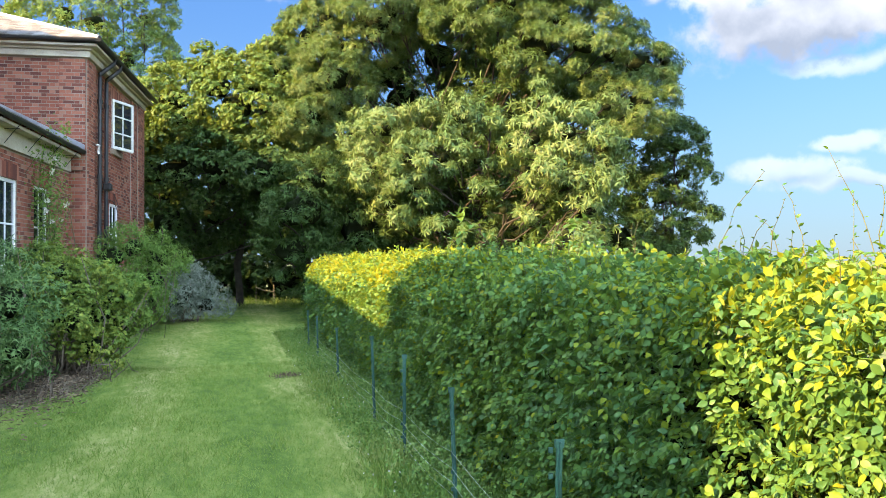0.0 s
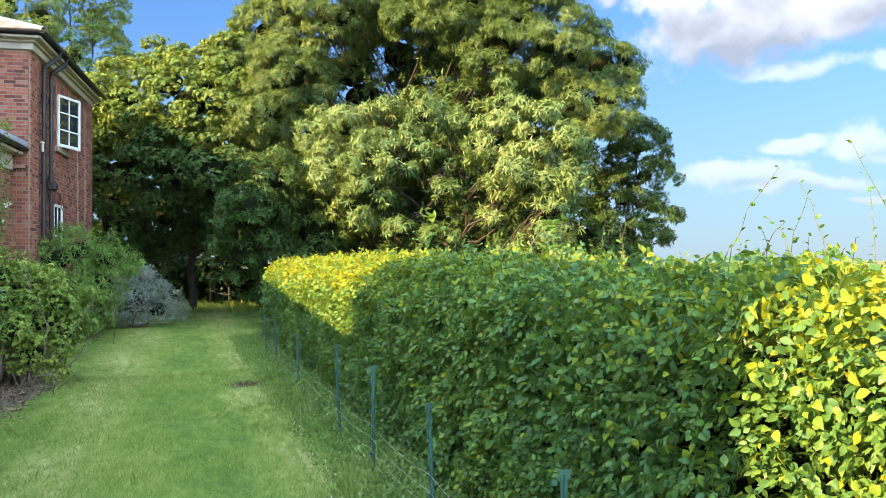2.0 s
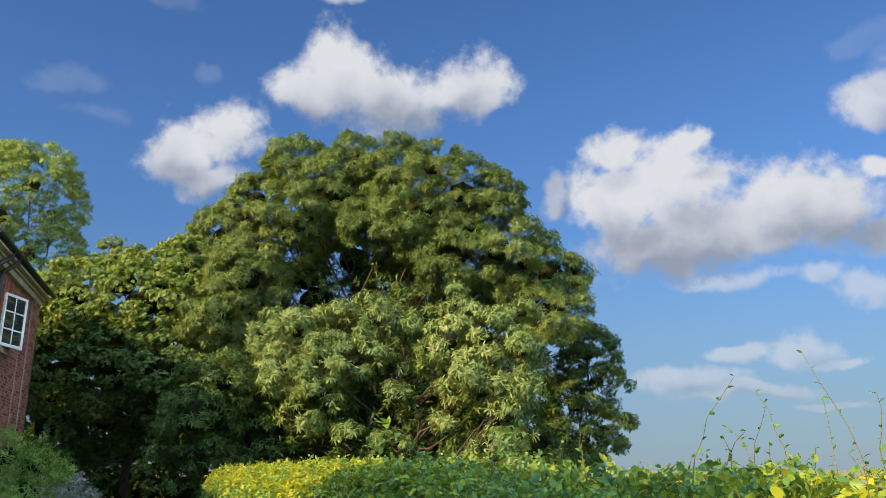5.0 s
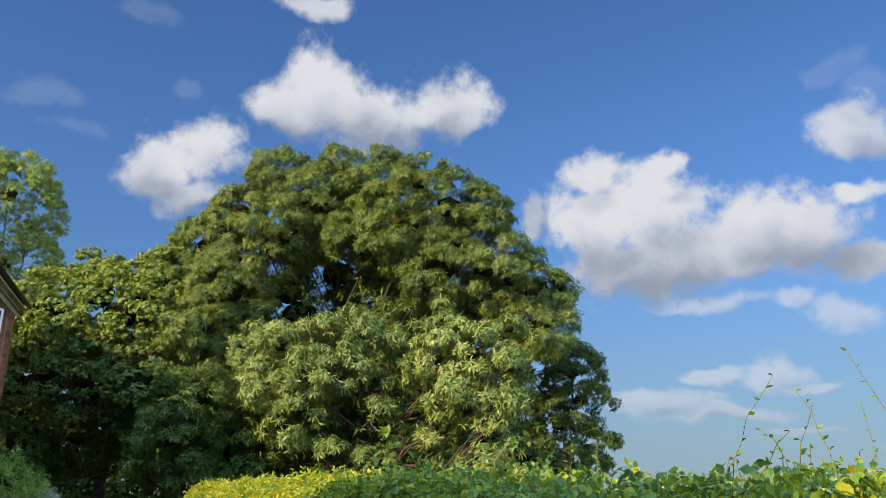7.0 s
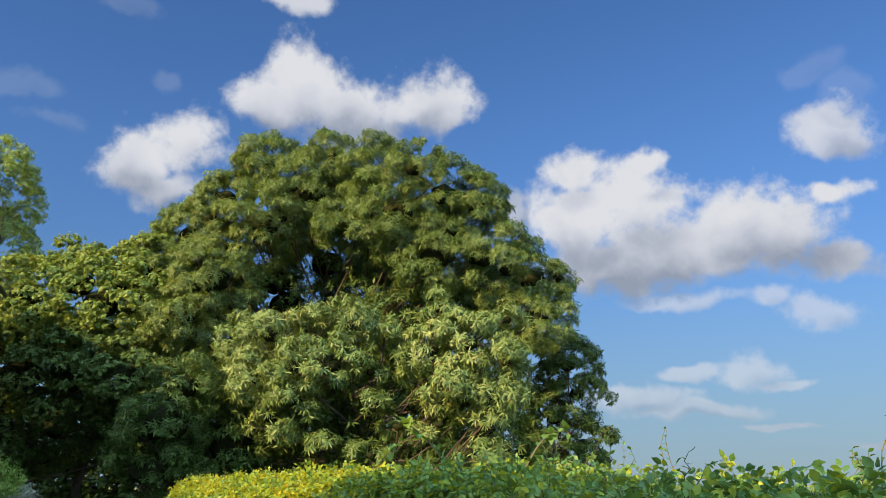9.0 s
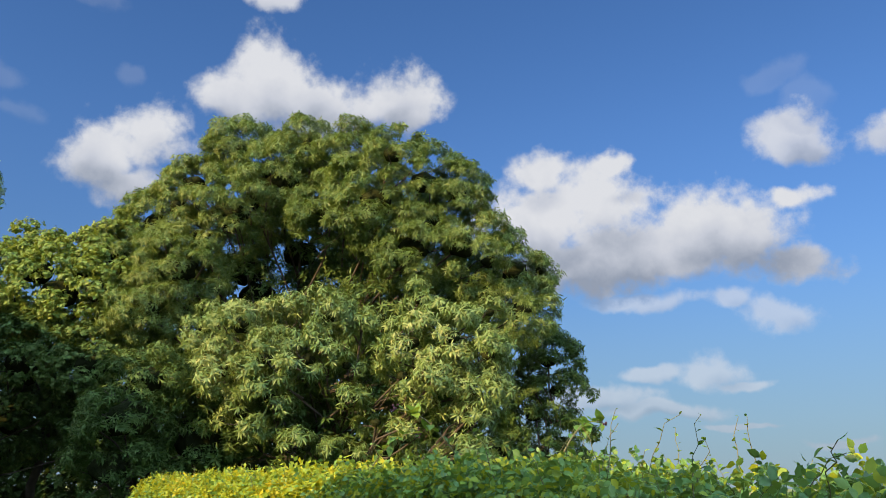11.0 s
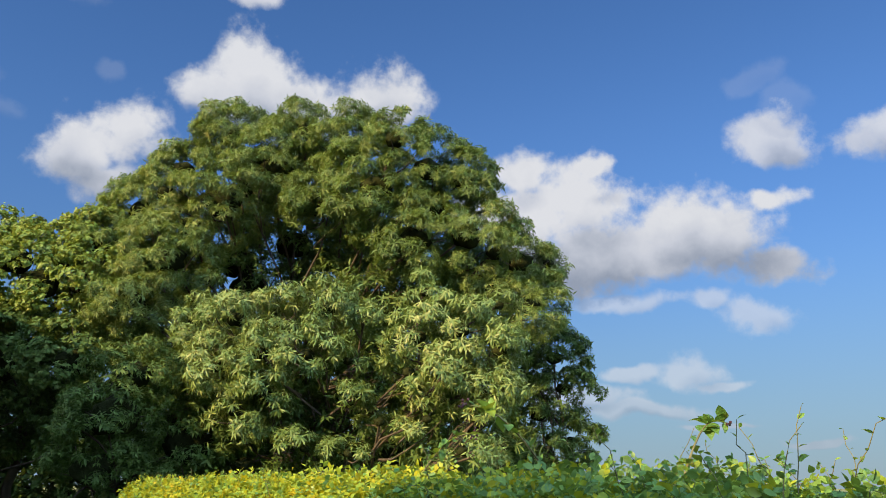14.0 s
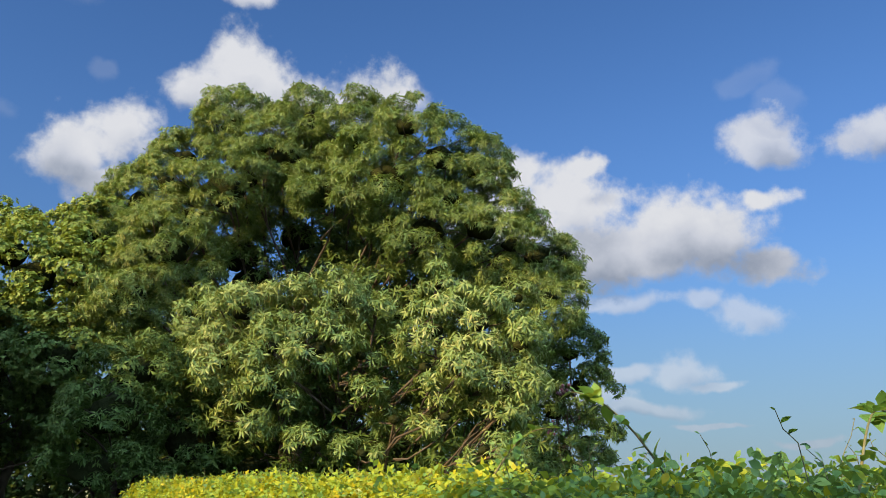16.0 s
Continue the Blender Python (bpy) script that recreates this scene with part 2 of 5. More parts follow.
M_WHITE = surface("white_paint", ((0.3, (0.70, 0.70, 0.68)), (0.7, (0.82, 0.81, 0.78))), 4.0, 0.45, 60.0, 0.05, 0.001)
M_LEAD = surface("lead_flashing", ((0.3, (0.30, 0.32, 0.36)), (0.7, (0.45, 0.47, 0.52))), 8.0, 0.6, 40.0, 0.3, 0.004)
M_BARK = surface("grey_bark", ((0.25, (0.022, 0.018, 0.014)), (0.6, (0.052, 0.042, 0.033)), (0.9, (0.11, 0.095, 0.078))), 5.0, 0.95, 28.0, 0.9, 0.02)
M_TWIG = surface("dry_twig", ((0.25, (0.10, 0.07, 0.045)), (0.7, (0.24, 0.19, 0.14))), 6.0, 0.9, 50.0, 0.4, 0.004)
M_STEM = surface("green_stem", ((0.25, (0.045, 0.05, 0.018)), (0.7, (0.10, 0.095, 0.035))), 6.0, 0.7, 50.0, 0.2, 0.002)
# near-black colour standing in for shade inside foliage and behind windows
M_INNER_SHADE = surface("inner_shade", ((0.3, (0.010, 0.014, 0.006)), (0.7, (0.022, 0.028, 0.012))), 3.0, 1.0, 20.0, 0.9, 0.05, spec=0.0)
M_POST = surface("green_plastic", ((0.3, (0.028, 0.085, 0.062)), (0.7, (0.05, 0.13, 0.098))), 4.0, 0.45, 60.0, 0.1, 0.001)
M_WIRE = surface("white_polywire", ((0.3, (0.30, 0.32, 0.28)), (0.7, (0.45, 0.46, 0.42))), 30.0, 0.6, 90.0, 0.0)
M_WOOD = surface("weathered_wood", ((0.25, (0.11, 0.10, 0.085)), (0.7, (0.22, 0.20, 0.175))), 4.0, 0.9, 50.0, 0.5, 0.004)
M_CHESTNUT = foliage("chestnut_leaf", ((0.0, (0.036, 0.078, 0.026)), (0.45, (0.088, 0.150, 0.044)), (0.8, (0.160, 0.212, 0.066)), (1.0, (0.27, 0.29, 0.12))), (0.19, 0.26, 0.025), 0.22, 0.45, 0.35, 0.22)
# a little darker than the leaves of the low boughs
M_CHESTNUT_UPPER = foliage("upper_chestnut_leaf", ((0.0, (0.034, 0.076, 0.024)), (0.45, (0.074, 0.136, 0.034)), (0.8, (0.130, 0.192, 0.046)), (1.0, (0.24, 0.26, 0.085))), (0.19, 0.26, 0.02), 0.24, 0.45, 0.35, 0.28)
M_BEECH = foliage("hedge_leaf", ((0.0, (0.034, 0.098, 0.038)), (0.45, (0.064, 0.148, 0.040)), (0.8, (0.115, 0.203, 0.038)), (1.0, (0.19, 0.26, 0.032))), (0.34, 0.44, 0.015), 0.26, 0.42, 0.6, 0.24)
# young growth, its yellow also standing in for sunlight on the hedge
M_YOUNG_SUNLIT = foliage("young_sunlit_hedge_leaf", ((0.0, (0.090, 0.178, 0.034)), (0.45, (0.155, 0.235, 0.028)), (0.8, (0.235, 0.27, 0.020)), (1.0, (0.34, 0.27, 0.018))), (0.66, 0.60, 0.006), 0.32, 0.45, 0.6, 0.15)
M_ASH = foliage("ash_leaf", ((0.0, (0.065, 0.125, 0.028)), (0.5, (0.135, 0.215, 0.046)), (1.0, (0.26, 0.32, 0.085))), (0.22, 0.31, 0.02), 0.3, 0.5, 0.4)
M_OCHRE = foliage("turning_leaf", ((0.0, (0.050, 0.106, 0.024)), (0.5, (0.112, 0.178, 0.034)), (0.85, (0.195, 0.228, 0.045)), (1.0, (0.30, 0.23, 0.055))), (0.24, 0.30, 0.02), 0.28, 0.5, 0.4)
# dark leaf tone; on crown backs it paints the inner shade
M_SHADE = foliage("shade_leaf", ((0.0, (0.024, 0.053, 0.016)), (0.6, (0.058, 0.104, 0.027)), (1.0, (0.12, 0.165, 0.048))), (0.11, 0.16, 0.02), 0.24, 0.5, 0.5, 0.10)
M_SHRUB = foliage("shrub_leaf", ((0.0, (0.060, 0.13, 0.025)), (0.5, (0.13, 0.235, 0.042)), (1.0, (0.25, 0.34, 0.08))), (0.24, 0.38, 0.04), 0.3, 0.45, 1.5)
M_BLUISH = foliage("bluish_leaf", ((0.0, (0.05, 0.115, 0.035)), (0.5, (0.115, 0.205, 0.060)), (1.0, (0.23, 0.32, 0.11))), (0.16, 0.30, 0.06), 0.28, 0.45, 1.5)
M_GOLD = foliage("golden_shrub_leaf", ((0.0, (0.070, 0.145, 0.028)), (0.5, (0.155, 0.240, 0.040)), (1.0, (0.36, 0.37, 0.065))), (0.34, 0.40, 0.04), 0.28, 0.5, 1.5)
M_SILVER = foliage("silver_grey_leaf", ((0.0, (0.11, 0.145, 0.105)), (0.5, (0.21, 0.25, 0.19)), (1.0, (0.36, 0.40, 0.33))), (0.20, 0.26, 0.17), 0.15, 0.7, 2.0)
M_GRASS = foliage("grass_blade", ((0.0, (0.09, 0.17, 0.028)), (0.5, (0.19, 0.285, 0.050)), (1.0, (0.42, 0.42, 0.15))), (0.26, 0.38, 0.06), 0.3, 0.6, 0.8)
M_WEED = foliage("weed_leaf", ((0.0, (0.075, 0.155, 0.036)), (0.5, (0.155, 0.265, 0.055)), (1.0, (0.29, 0.38, 0.12))), (0.22, 0.35, 0.05), 0.3, 0.5, 0.8)
M_PETAL = surface("pale_petal", ((0.3, (0.62, 0.58, 0.50)), (0.7, (0.75, 0.72, 0.66))), 20.0, 0.7, 50.0, 0.0)
M_BERRY = surface("dark_berry", ((0.3, (0.02, 0.008, 0.015)), (0.7, (0.05, 0.015, 0.03))), 20.0, 0.4, 50.0, 0.0)


# ---------------------------------------------------------------- mesh tools
rng = np.random.default_rng(7)


def thing(name, label, category, at=(0, 0, 0), turn=0.0, group="", kind=""):
    ob = new(name)
    ob.empty_display_size = 0.2
    ob.matrix_world = pose(*at, 0, 0, turn)
    return tagged(ob, label, category, group, kind)


def part(name, bm, mat, parent=None, label="", kind=""):
    me = bpy.data.meshes.new(name)
    bm.to_mesh(me)
    bm.free()
    return hang(name, me, mat, parent, label, kind)


def hang(name, me, mat, parent=None, label="", kind=""):
    me.materials.append(mat)
    ob = new(name, me)
    ob.parent = parent
    return tagged(ob, label, kind=kind)


def tri_mesh(name, verts, tris, smooth=True):
    """A mesh from arrays of points and triangles."""
    me = bpy.data.meshes.new(name)
    verts, tris = np.asarray(verts, np.float32), np.asarray(tris, np.int32)
    me.vertices.add(len(verts))
    me.vertices.foreach_set("co", verts.ravel())
    me.loops.add(tris.size)
    me.loops.foreach_set("vertex_index", tris.ravel())
    me.polygons.add(len(tris))
    me.polygons.foreach_set("loop_start", np.arange(0, tris.size, 3, dtype=np.int32))
    me.polygons.foreach_set("use_smooth", np.full(len(tris), smooth))
    me.update(calc_edges=True)
    return me


def unit(v):
    return v / np.maximum(np.linalg.norm(v, axis=-1, keepdims=True), 1e-9)


# blades: length along y, upper side along z
LANCE = (np.array([(0, 0, 0), (-0.08, 0.30, 0.03), (0.08, 0.34, 0.04), (-0.085, 0.64, -0.02), (0.08, 0.68, -0.03), (0, 1, -0.16)], float),
         np.array([(0, 2, 1), (1, 2, 4), (1, 4, 3), (3, 4, 5)]))
FINE = (np.array([(0, 0, 0), (-0.085, 0.45, 0.05), (0.085, 0.45, 0.05), (0, 1, -0.14)], float), np.array([(0, 2, 3), (0, 3, 1)]))
HEX = (np.array([(0, 0, 0), (-0.30, 0.28, 0.06), (0.30, 0.30, 0.05), (-0.32, 0.62, 0.02), (0.31, 0.64, 0.04), (0.02, 1.05, -0.13), (0, 0.48, -0.02)], float),
       np.array([(6, 0, 2), (6, 2, 4), (6, 4, 5), (6, 5, 3), (6, 3, 1), (6, 1, 0)]))
SLIM = (np.array([(0, 0, 0), (-0.13, 0.45, 0.03), (0, 0.45, 0), (0.13, 0.45, 0.03), (0, 1, -0.10)], float),
        np.array([(0, 3, 2), (0, 2, 1), (2, 3, 4), (1, 2, 4)]))
OVAL = (np.array([0.88, 1, 1]) * np.array([(0, 0, 0), (-0.25, 0.20, 0.07), (0, 0.24, 0), (0.25, 0.22, 0.05), (-0.36, 0.47, 0.04), (0, 0.52, -0.02), (0.36, 0.50, 0.08), (-0.23, 0.76, -0.02), (0, 0.78, -0.06), (0.23, 0.76, 0.03), (0.03, 1.06, -0.15)], float),
        np.array([(0, 3, 2), (0, 2, 1), (1, 2, 5), (1, 5, 4), (2, 3, 6), (2, 6, 5), (4, 5, 8), (4, 8, 7), (5, 6, 9), (5, 9, 8), (7, 8, 10), (8, 9, 10)]))
ROUND = (np.array([(0, 0, 0), (-0.36, 0.4, 0.05), (0, 0.42, 0), (0.36, 0.4, 0.05), (0, 1, -0.08)], float),
         np.array([(0, 3, 2), (0, 2, 1), (2, 3, 4), (1, 2, 4)]))
KITE = (np.array([(0, 0, 0), (-0.36, 0.42, 0.07), (0.36, 0.42, 0.07), (0, 1, -0.08)], float), np.array([(0, 2, 3), (0, 3, 1)]))
DART = (np.array([(0, 0, 0), (-0.14, 0.45, 0.04), (0.14, 0.45, 0.04), (0, 1, -0.10)], float), np.array([(0, 2, 3), (0, 3, 1)]))
BLADE = (np.array([(-0.05, 0, 0), (0.05, 0, 0), (0.035, 0.6, -0.03), (0, 1, -0.14)], float), np.array([(0, 1, 2), (0, 2, 3)]))


def blades(name, shape, at, along, up, size, mat, parent, label="", kind="stuff"):
    """Many leaves in one mesh: where each one starts, where it points, which way its upper side looks, how long it is."""
    tv, tf = shape
    y = unit(along)
    x = unit(np.cross(y, up))
    z = np.cross(x, y)
    n = len(at)
    v = (tv[None, :, 0, None] * x[:, None] + tv[None, :, 1, None] * y[:, None] + tv[None, :, 2, None] * z[:, None]) * size[:, None, None] + at[:, None]
    f = tf[None] + (np.arange(n) * len(tv))[:, None, None]
    return hang(name, tri_mesh(name, v.reshape(-1, 3), f.reshape(-1, 3)), mat, parent, label, kind)


def ball(n):
    return unit(rng.normal(size=(n, 3)))


def lumps(p, scale, seed=0.0):
    """Smooth lumpy noise at points, about -1 to 1."""
    return np.array([noise.noise(Vector(q) * scale + Vector((seed, seed * 0.7, -seed))) for q in p])


def tube(points, radii, sides=6):
    """A tapered, bent branch as points and triangles."""
    p = np.asarray(points, float)
    d = unit(np.gradient(p, axis=0))
    ref = np.where(np.abs(d[:, 2:3]) > 0.9, np.array([[1.0, 0, 0]]), np.array([[0, 0, 1.0]]))
    a = unit(np.cross(d, ref))
    b = np.cross(d, a)
    ang = np.arange(sides) / sides * 2 * np.pi
    ring = np.cos(ang)[None, :, None] * a[:, None] + np.sin(ang)[None, :, None] * b[:, None]
    v = p[:, None] + ring * np.asarray(radii, float)[:, None, None]
    k, i = np.meshgrid(np.arange(len(p) - 1), np.arange(sides), indexing="ij")
    j = (i + 1) % sides
    q = np.stack([k * sides + i, k * sides + j, (k + 1) * sides + j, (k + 1) * sides + i], -1).reshape(-1, 4)
    return v.reshape(-1, 3), np.concatenate([q[:, [0, 1, 2]], q[:, [0, 2, 3]]])


def join(pieces):
    vs, fs, k = [], [], 0
    for v, f in pieces:
        vs.append(v)
        fs.append(np.asarray(f) + k)
        k += len(v)
    return np.concatenate(vs), np.concatenate(fs)


def branch(a, b, r0, r1, bend=0.15, steps=6):
    """A wavering limb from a to b."""
    a, b = np.asarray(a, float), np.asarray(b, float)
    t = np.linspace(0, 1, steps)[:, None]
    d = np.linalg.norm(b - a)
    p = a + (b - a) * t + np.sin(t * np.pi) * rng.normal(size=3) * d * bend + rng.normal(size=(steps, 3)) * d * 0.02 * np.sin(t * np.pi)
    return tube(p, np.linspace(r0, r1, steps))


def box(bm, x0, x1, y0, y1, z0, z1):
    m = Matrix.LocRotScale(((x0 + x1) / 2, (y0 + y1) / 2, (z0 + z1) / 2), None, (abs(x1 - x0), abs(y1 - y0), abs(z1 - z0)))
    return bmesh.ops.create_cube(bm, size=1.0, matrix=m)["verts"]


def bevelled(x0, x1, y0, y1, z0, z1, r=0.01):
    bm = bmesh.new()
    box(bm, x0, x1, y0, y1, z0, z1)
    bmesh.ops.bevel(bm, geom=bm.edges[:], offset=r, segments=1, affect="EDGES", profile=0.5)
    return bm


def pads(lobes, n, size=0.55):
    """Breaks each big lump of a crown into overlapping pads of foliage round its outside."""
    out = []
    for x, y, z, r in lobes:
        out.append((x, y, z, r * 0.8))
        for d in ball(n):
            if d[2] < -0.75:
                d = -d
            q = np.array([x, y, z]) + d * r * np.array([0.8, 0.8, 0.7])
            out.append((*q, r * size * rng.uniform(0.75, 1.25)))
    return out


def rosettes(lobes, per_m2, leaf, count, squash=0.8, under=-0.3, inner=0.3):
    """Leaf sprays over lumps of a crown: whorls of leaves that spread and droop. Returns the arrays for blades()."""
    ats, ways, ups, sizes = [], [], [], []
    c, r = np.array([q[:3] for q in lobes]), np.array([q[3] for q in lobes])
    flat = np.array([1, 1, squash])
    for k in range(len(lobes)):
        n = int(per_m2 * 4 * np.pi * r[k] ** 2)
        d = ball(n)
        d = d[(d[:, 2] > under) | (rng.random(n) < 0.12)]
        n = len(d)
        if not n:
            continue
        rad = r[k] * (1.0 + 0.22 * lumps(d * r[k] + c[k], 1.7, k) + rng.normal(size=n) * 0.06)
        rad *= np.where(rng.random(n) < inner, rng.uniform(0.3, 0.9, n), 1.0)
        p = c[k] + d * rad[:, None] * flat
        near = np.flatnonzero(np.linalg.norm(c - c[k], axis=1) < r + r[k])
        keep = np.ones(n, bool)
        for j in near:
            if j != k:
                keep &= np.linalg.norm((p - c[j]) / flat, axis=1) > 0.62 * r[j]
        p, d = p[keep], d[keep]
        n = len(d)
        axis = unit(d + np.array([0, 0, 0.3]) + rng.normal(size=(n, 3)) * 0.3)
        t1 = unit(np.cross(axis, rng.normal(size=(n, 3))))
        t2 = np.cross(axis, t1)
        for i in range(count):
            a = 2 * np.pi * (i + rng.uniform(-0.3, 0.3, n)) / count
            lift = rng.uniform(-0.15, 0.7, n)[:, None]
            ats.append(p + rng.normal(size=(n, 3)) * leaf * 0.15)
            ways.append(unit(np.cos(a)[:, None] * t1 + np.sin(a)[:, None] * t2 + axis * lift + np.array([0, 0, -0.3])))
            ups.append(axis + np.array([0, 0, 0.5]) + rng.normal(size=(n, 3)) * 0.25)
            sizes.append(leaf * rng.uniform(0.6, 1.2, n))
    return tuple(np.concatenate(q) for q in (ats, ways, ups, sizes))


def crown_points(lobes, gap, sink=0.26, under=-0.7, blend=0.10):
    """Places and outward ways of the leafy clumps that cover the joined outside of a crown's lumps."""
    c, r = np.array([q[:3] for q in lobes], float), np.array([q[3] for q in lobes], float)
    start = np.concatenate([c[k] + ball(max(24, int(46 * r[k] ** 2 * 4 * np.pi / (gap / 0.42) ** 2))) * r[k] for k in range(len(c))])

    def field(p):
        v = p[:, None] - c
        d = np.linalg.norm(v, axis=2)
        e = np.exp(-np.clip(d - r, -2.5, 6.0) / blend)
        return -blend * np.log(e.sum(1) + 1e-12), unit((v / np.maximum(d, 1e-6)[..., None] * e[..., None]).sum(1))

    for _ in range(4):
        f, g = field(start)
        start = start - (f + sink)[:, None] * g
    f, g = field(start)
    good = (np.abs(f + sink) < 0.12) & ((g[:, 2] > under) | (rng.random(len(g)) < 0.25))
    start, g = start[good], g[good]
    order = rng.permutation(len(start))
    kept = np.empty((0, 3))
    pick = []
    for i in order:
        if len(kept) == 0 or np.min(np.sum((kept - start[i]) ** 2, axis=1)) > (gap * rng.uniform(0.75, 1.2)) ** 2:
            kept = np.vstack([kept, start[i]])
            pick.append(i)
    return start[pick] + g[pick] * rng.normal(size=(len(pick), 1)) * gap * 0.2, g[pick]


def sprays(at, out, radius, per_m2, leaf, count, droop=0.45, inner=0.16):
    """Clumps of leaf sprays: a whorl of leaves at each shoot's end, spreading and hanging. Returns the arrays for blades()."""
    size = radius * rng.uniform(0.6, 1.25, len(at))
    m = np.maximum(4, rng.poisson(per_m2 * 2 * np.pi * size ** 2))
    k = np.repeat(np.arange(len(at)), m)
    n = len(k)
    axis = unit(out + np.array([0, 0, 0.55]))[k]
    d = ball(n)
    side = np.sum(d * axis, axis=1)
    d = np.where((side < -0.12)[:, None], d - 2 * side[:, None] * axis, d)
    far = rng.uniform(0.76, 1.12, n) * np.where(rng.random(n) < inner, rng.uniform(0.2, 0.8, n), 1.0)
    p = at[k] + d * (size[k] * far)[:, None] * np.array([1, 1, 0.7])
    axis = unit(d + np.array([0, 0, 0.35]) + rng.normal(size=(n, 3)) * 0.28)
    t1 = unit(np.cross(axis, rng.normal(size=(n, 3))))
    t2 = np.cross(axis, t1)
    ats, ways, ups, sizes = [], [], [], []
    whole = leaf * rng.uniform(0.75, 1.15, n)
    for i in range(count):
        a = 2 * np.pi * (i + rng.uniform(-0.3, 0.3, n)) / count
        lift = rng.uniform(-0.1, 0.75, n)[:, None]
        ats.append(p + axis * (leaf * rng.uniform(-0.5, 0.15, n))[:, None])
        ways.append(unit(np.cos(a)[:, None] * t1 + np.sin(a)[:, None] * t2 + axis * lift + np.array([0, 0, -droop])))
        ups.append(axis + np.array([0, 0, 0.5]) + rng.normal(size=(n, 3)) * 0.25)
        sizes.append(whole * rng.uniform(0.65, 1.15, n))
    return tuple(np.concatenate(q) for q in (ats, ways, ups, sizes))


def limbs(base, fork, lobes, r0, thin=0.02, twigs=2):
    """Trunk up to the fork, boughs to the lumps of the crown, and twigs inside them."""
    trunk = [branch(base, fork, r0, r0 * 0.7, 0.03, 8)]
    boughs, f = [], np.asarray(fork, float)
    b = np.asarray(base, float)
    for x, y, z, r in lobes:
        e = np.array([x, y, z])
        h = np.clip((z - b[2]) / max(f[2] - b[2], 0.1) * 0.55, 0.3, 1.0)
        s = b + (f - b) * h
        mid = s + (e - s) * 0.5 + np.array([0, 0, -0.10 * np.linalg.norm(e - s)]) + rng.normal(size=3) * 0.35
        rr = max(r0 * 0.09, thin)
        boughs.append(tube([s, s + (mid - s) * 0.5 + rng.normal(size=3) * 0.06, mid, mid + (e - mid) * 0.5 + rng.normal(size=3) * 0.1, e], np.linspace(rr, thin * 1.2, 5)))
        for _ in range(twigs):
            g = e + ball(1)[0] * r * 0.85
            boughs.append(branch(mid + (e - mid) * rng.uniform(0.3, 1.0), g, thin * 1.1, thin * 0.35, 0.12, 5))
    return trunk, boughs

# ---------------------------------------------------------------- ground
def ground():
    bm = bmesh.new()
    ring = (0, 12, 30, 80, 250, 900, 3500)
    rows = []
    for r in ring:
        if r == 0:
            rows.append([bm.verts.new((0, 0, -0.06))] * 48)
            continue
        rows.append([bm.verts.new((r * math.cos(a / 48 * math.tau), r * math.sin(a / 48 * math.tau), -0.06 - (r > 12) * 0.05)) for a in range(48)])
    for u, v in zip(rows, rows[1:]):
        for i in range(48):
            j = (i + 1) % 48
            bm.faces.new([u[i], v[i], v[j]] if u[i] is u[j] else [u[i], v[i], v[j], u[j]])
    return tagged(part("ground", bm, M_FIELD), "grassy fields stretching away to the horizon", "ground", kind="structure")


def lawn_height(x, y):
    return 0.012 * math.sin(x * 2.1 + y * 0.4) + 0.010 * math.sin(y * 1.3 - x) + 0.12 * max(0.0, min(1.0, (y - 9.0) / 12.0))


def lawn():
    bm = bmesh.new()
    nx, ny = 60, 130
    grid = [[None] * (ny + 1) for _ in range(nx + 1)]
    for i in range(nx + 1):
        for j in range(ny + 1):
            x, y = -9.0 + 15.0 * i / nx, -15.0 + 41.0 * j / ny
            grid[i][j] = bm.verts.new((x, y, lawn_height(x, y)))
    for i in range(nx):
        for j in range(ny):
            bm.faces.new((grid[i][j], grid[i + 1][j], grid[i + 1][j + 1], grid[i][j + 1]))
    ob = part("lawn", bm, M_LAWN)
    return tagged(ob, "mown green lawn with faint mower stripes beside the hedge", "lawn", kind="structure")


def turf(name, label, n, x0, x1, y0, y1, tall, lean=0.5, mat=None, edge=1.0):
    """Grass blades as one sward."""
    x, y = x0 + (x1 - x0) * (rng.random(n) ** edge), rng.uniform(y0, y1, n)
    z = np.array([lawn_height(a, b) for a, b in zip(x, y)]) - 0.005
    p = np.stack([x, y, z], 1)
    way_ = unit(np.array([0, 0, 1.0]) + rng.normal(size=(n, 3)) * lean)
    patch = 0.75 + 0.5 * lumps(p, 1.1, 2.0) + 0.45 * lumps(p, 7.0, 4.0)
    if not tall:
        p[:, 2] += rng.exponential(0.05, n) * np.clip((p[:, 0] - x0) / 0.2, 0.1, 1)
        ob = blades(name, KITE, p, way_, np.array([-0.3, 0, 1.0]) + rng.normal(size=(n, 3)) * 0.4, rng.uniform(0.014, 0.038, n), M_WEED, None)
        return tagged(ob, label, "weeds", kind="stuff")
    ob = blades(name, BLADE, p, way_, rng.normal(size=(n, 3)), tall * patch * rng.uniform(0.5, 1.3, n), mat or M_GRASS, None)
    return tagged(ob, label, "grass", kind="stuff")


ground()
lawn_ob = lawn()
turf("grass", "short mown grass blades of the lawn", 100000, -3.4, 0.6, -7.2, 1.5, 0.055, 0.75)
turf("grass", "short mown grass blades of the far lawn", 20000, -2.6, 0.6, 1.5, 14.0, 0.06, 0.8)
turf("long_grass", "rough grass along the foot of the hedge", 34000, 0.18, 1.0, -9.0, 7.0, 0.12, 0.8, edge=0.6)
turf("weeds", "low clover and weeds under the wire fence", 60000, 0.15, 1.0, -10.0, 7.0, 0.0, 1.2, edge=0.55)
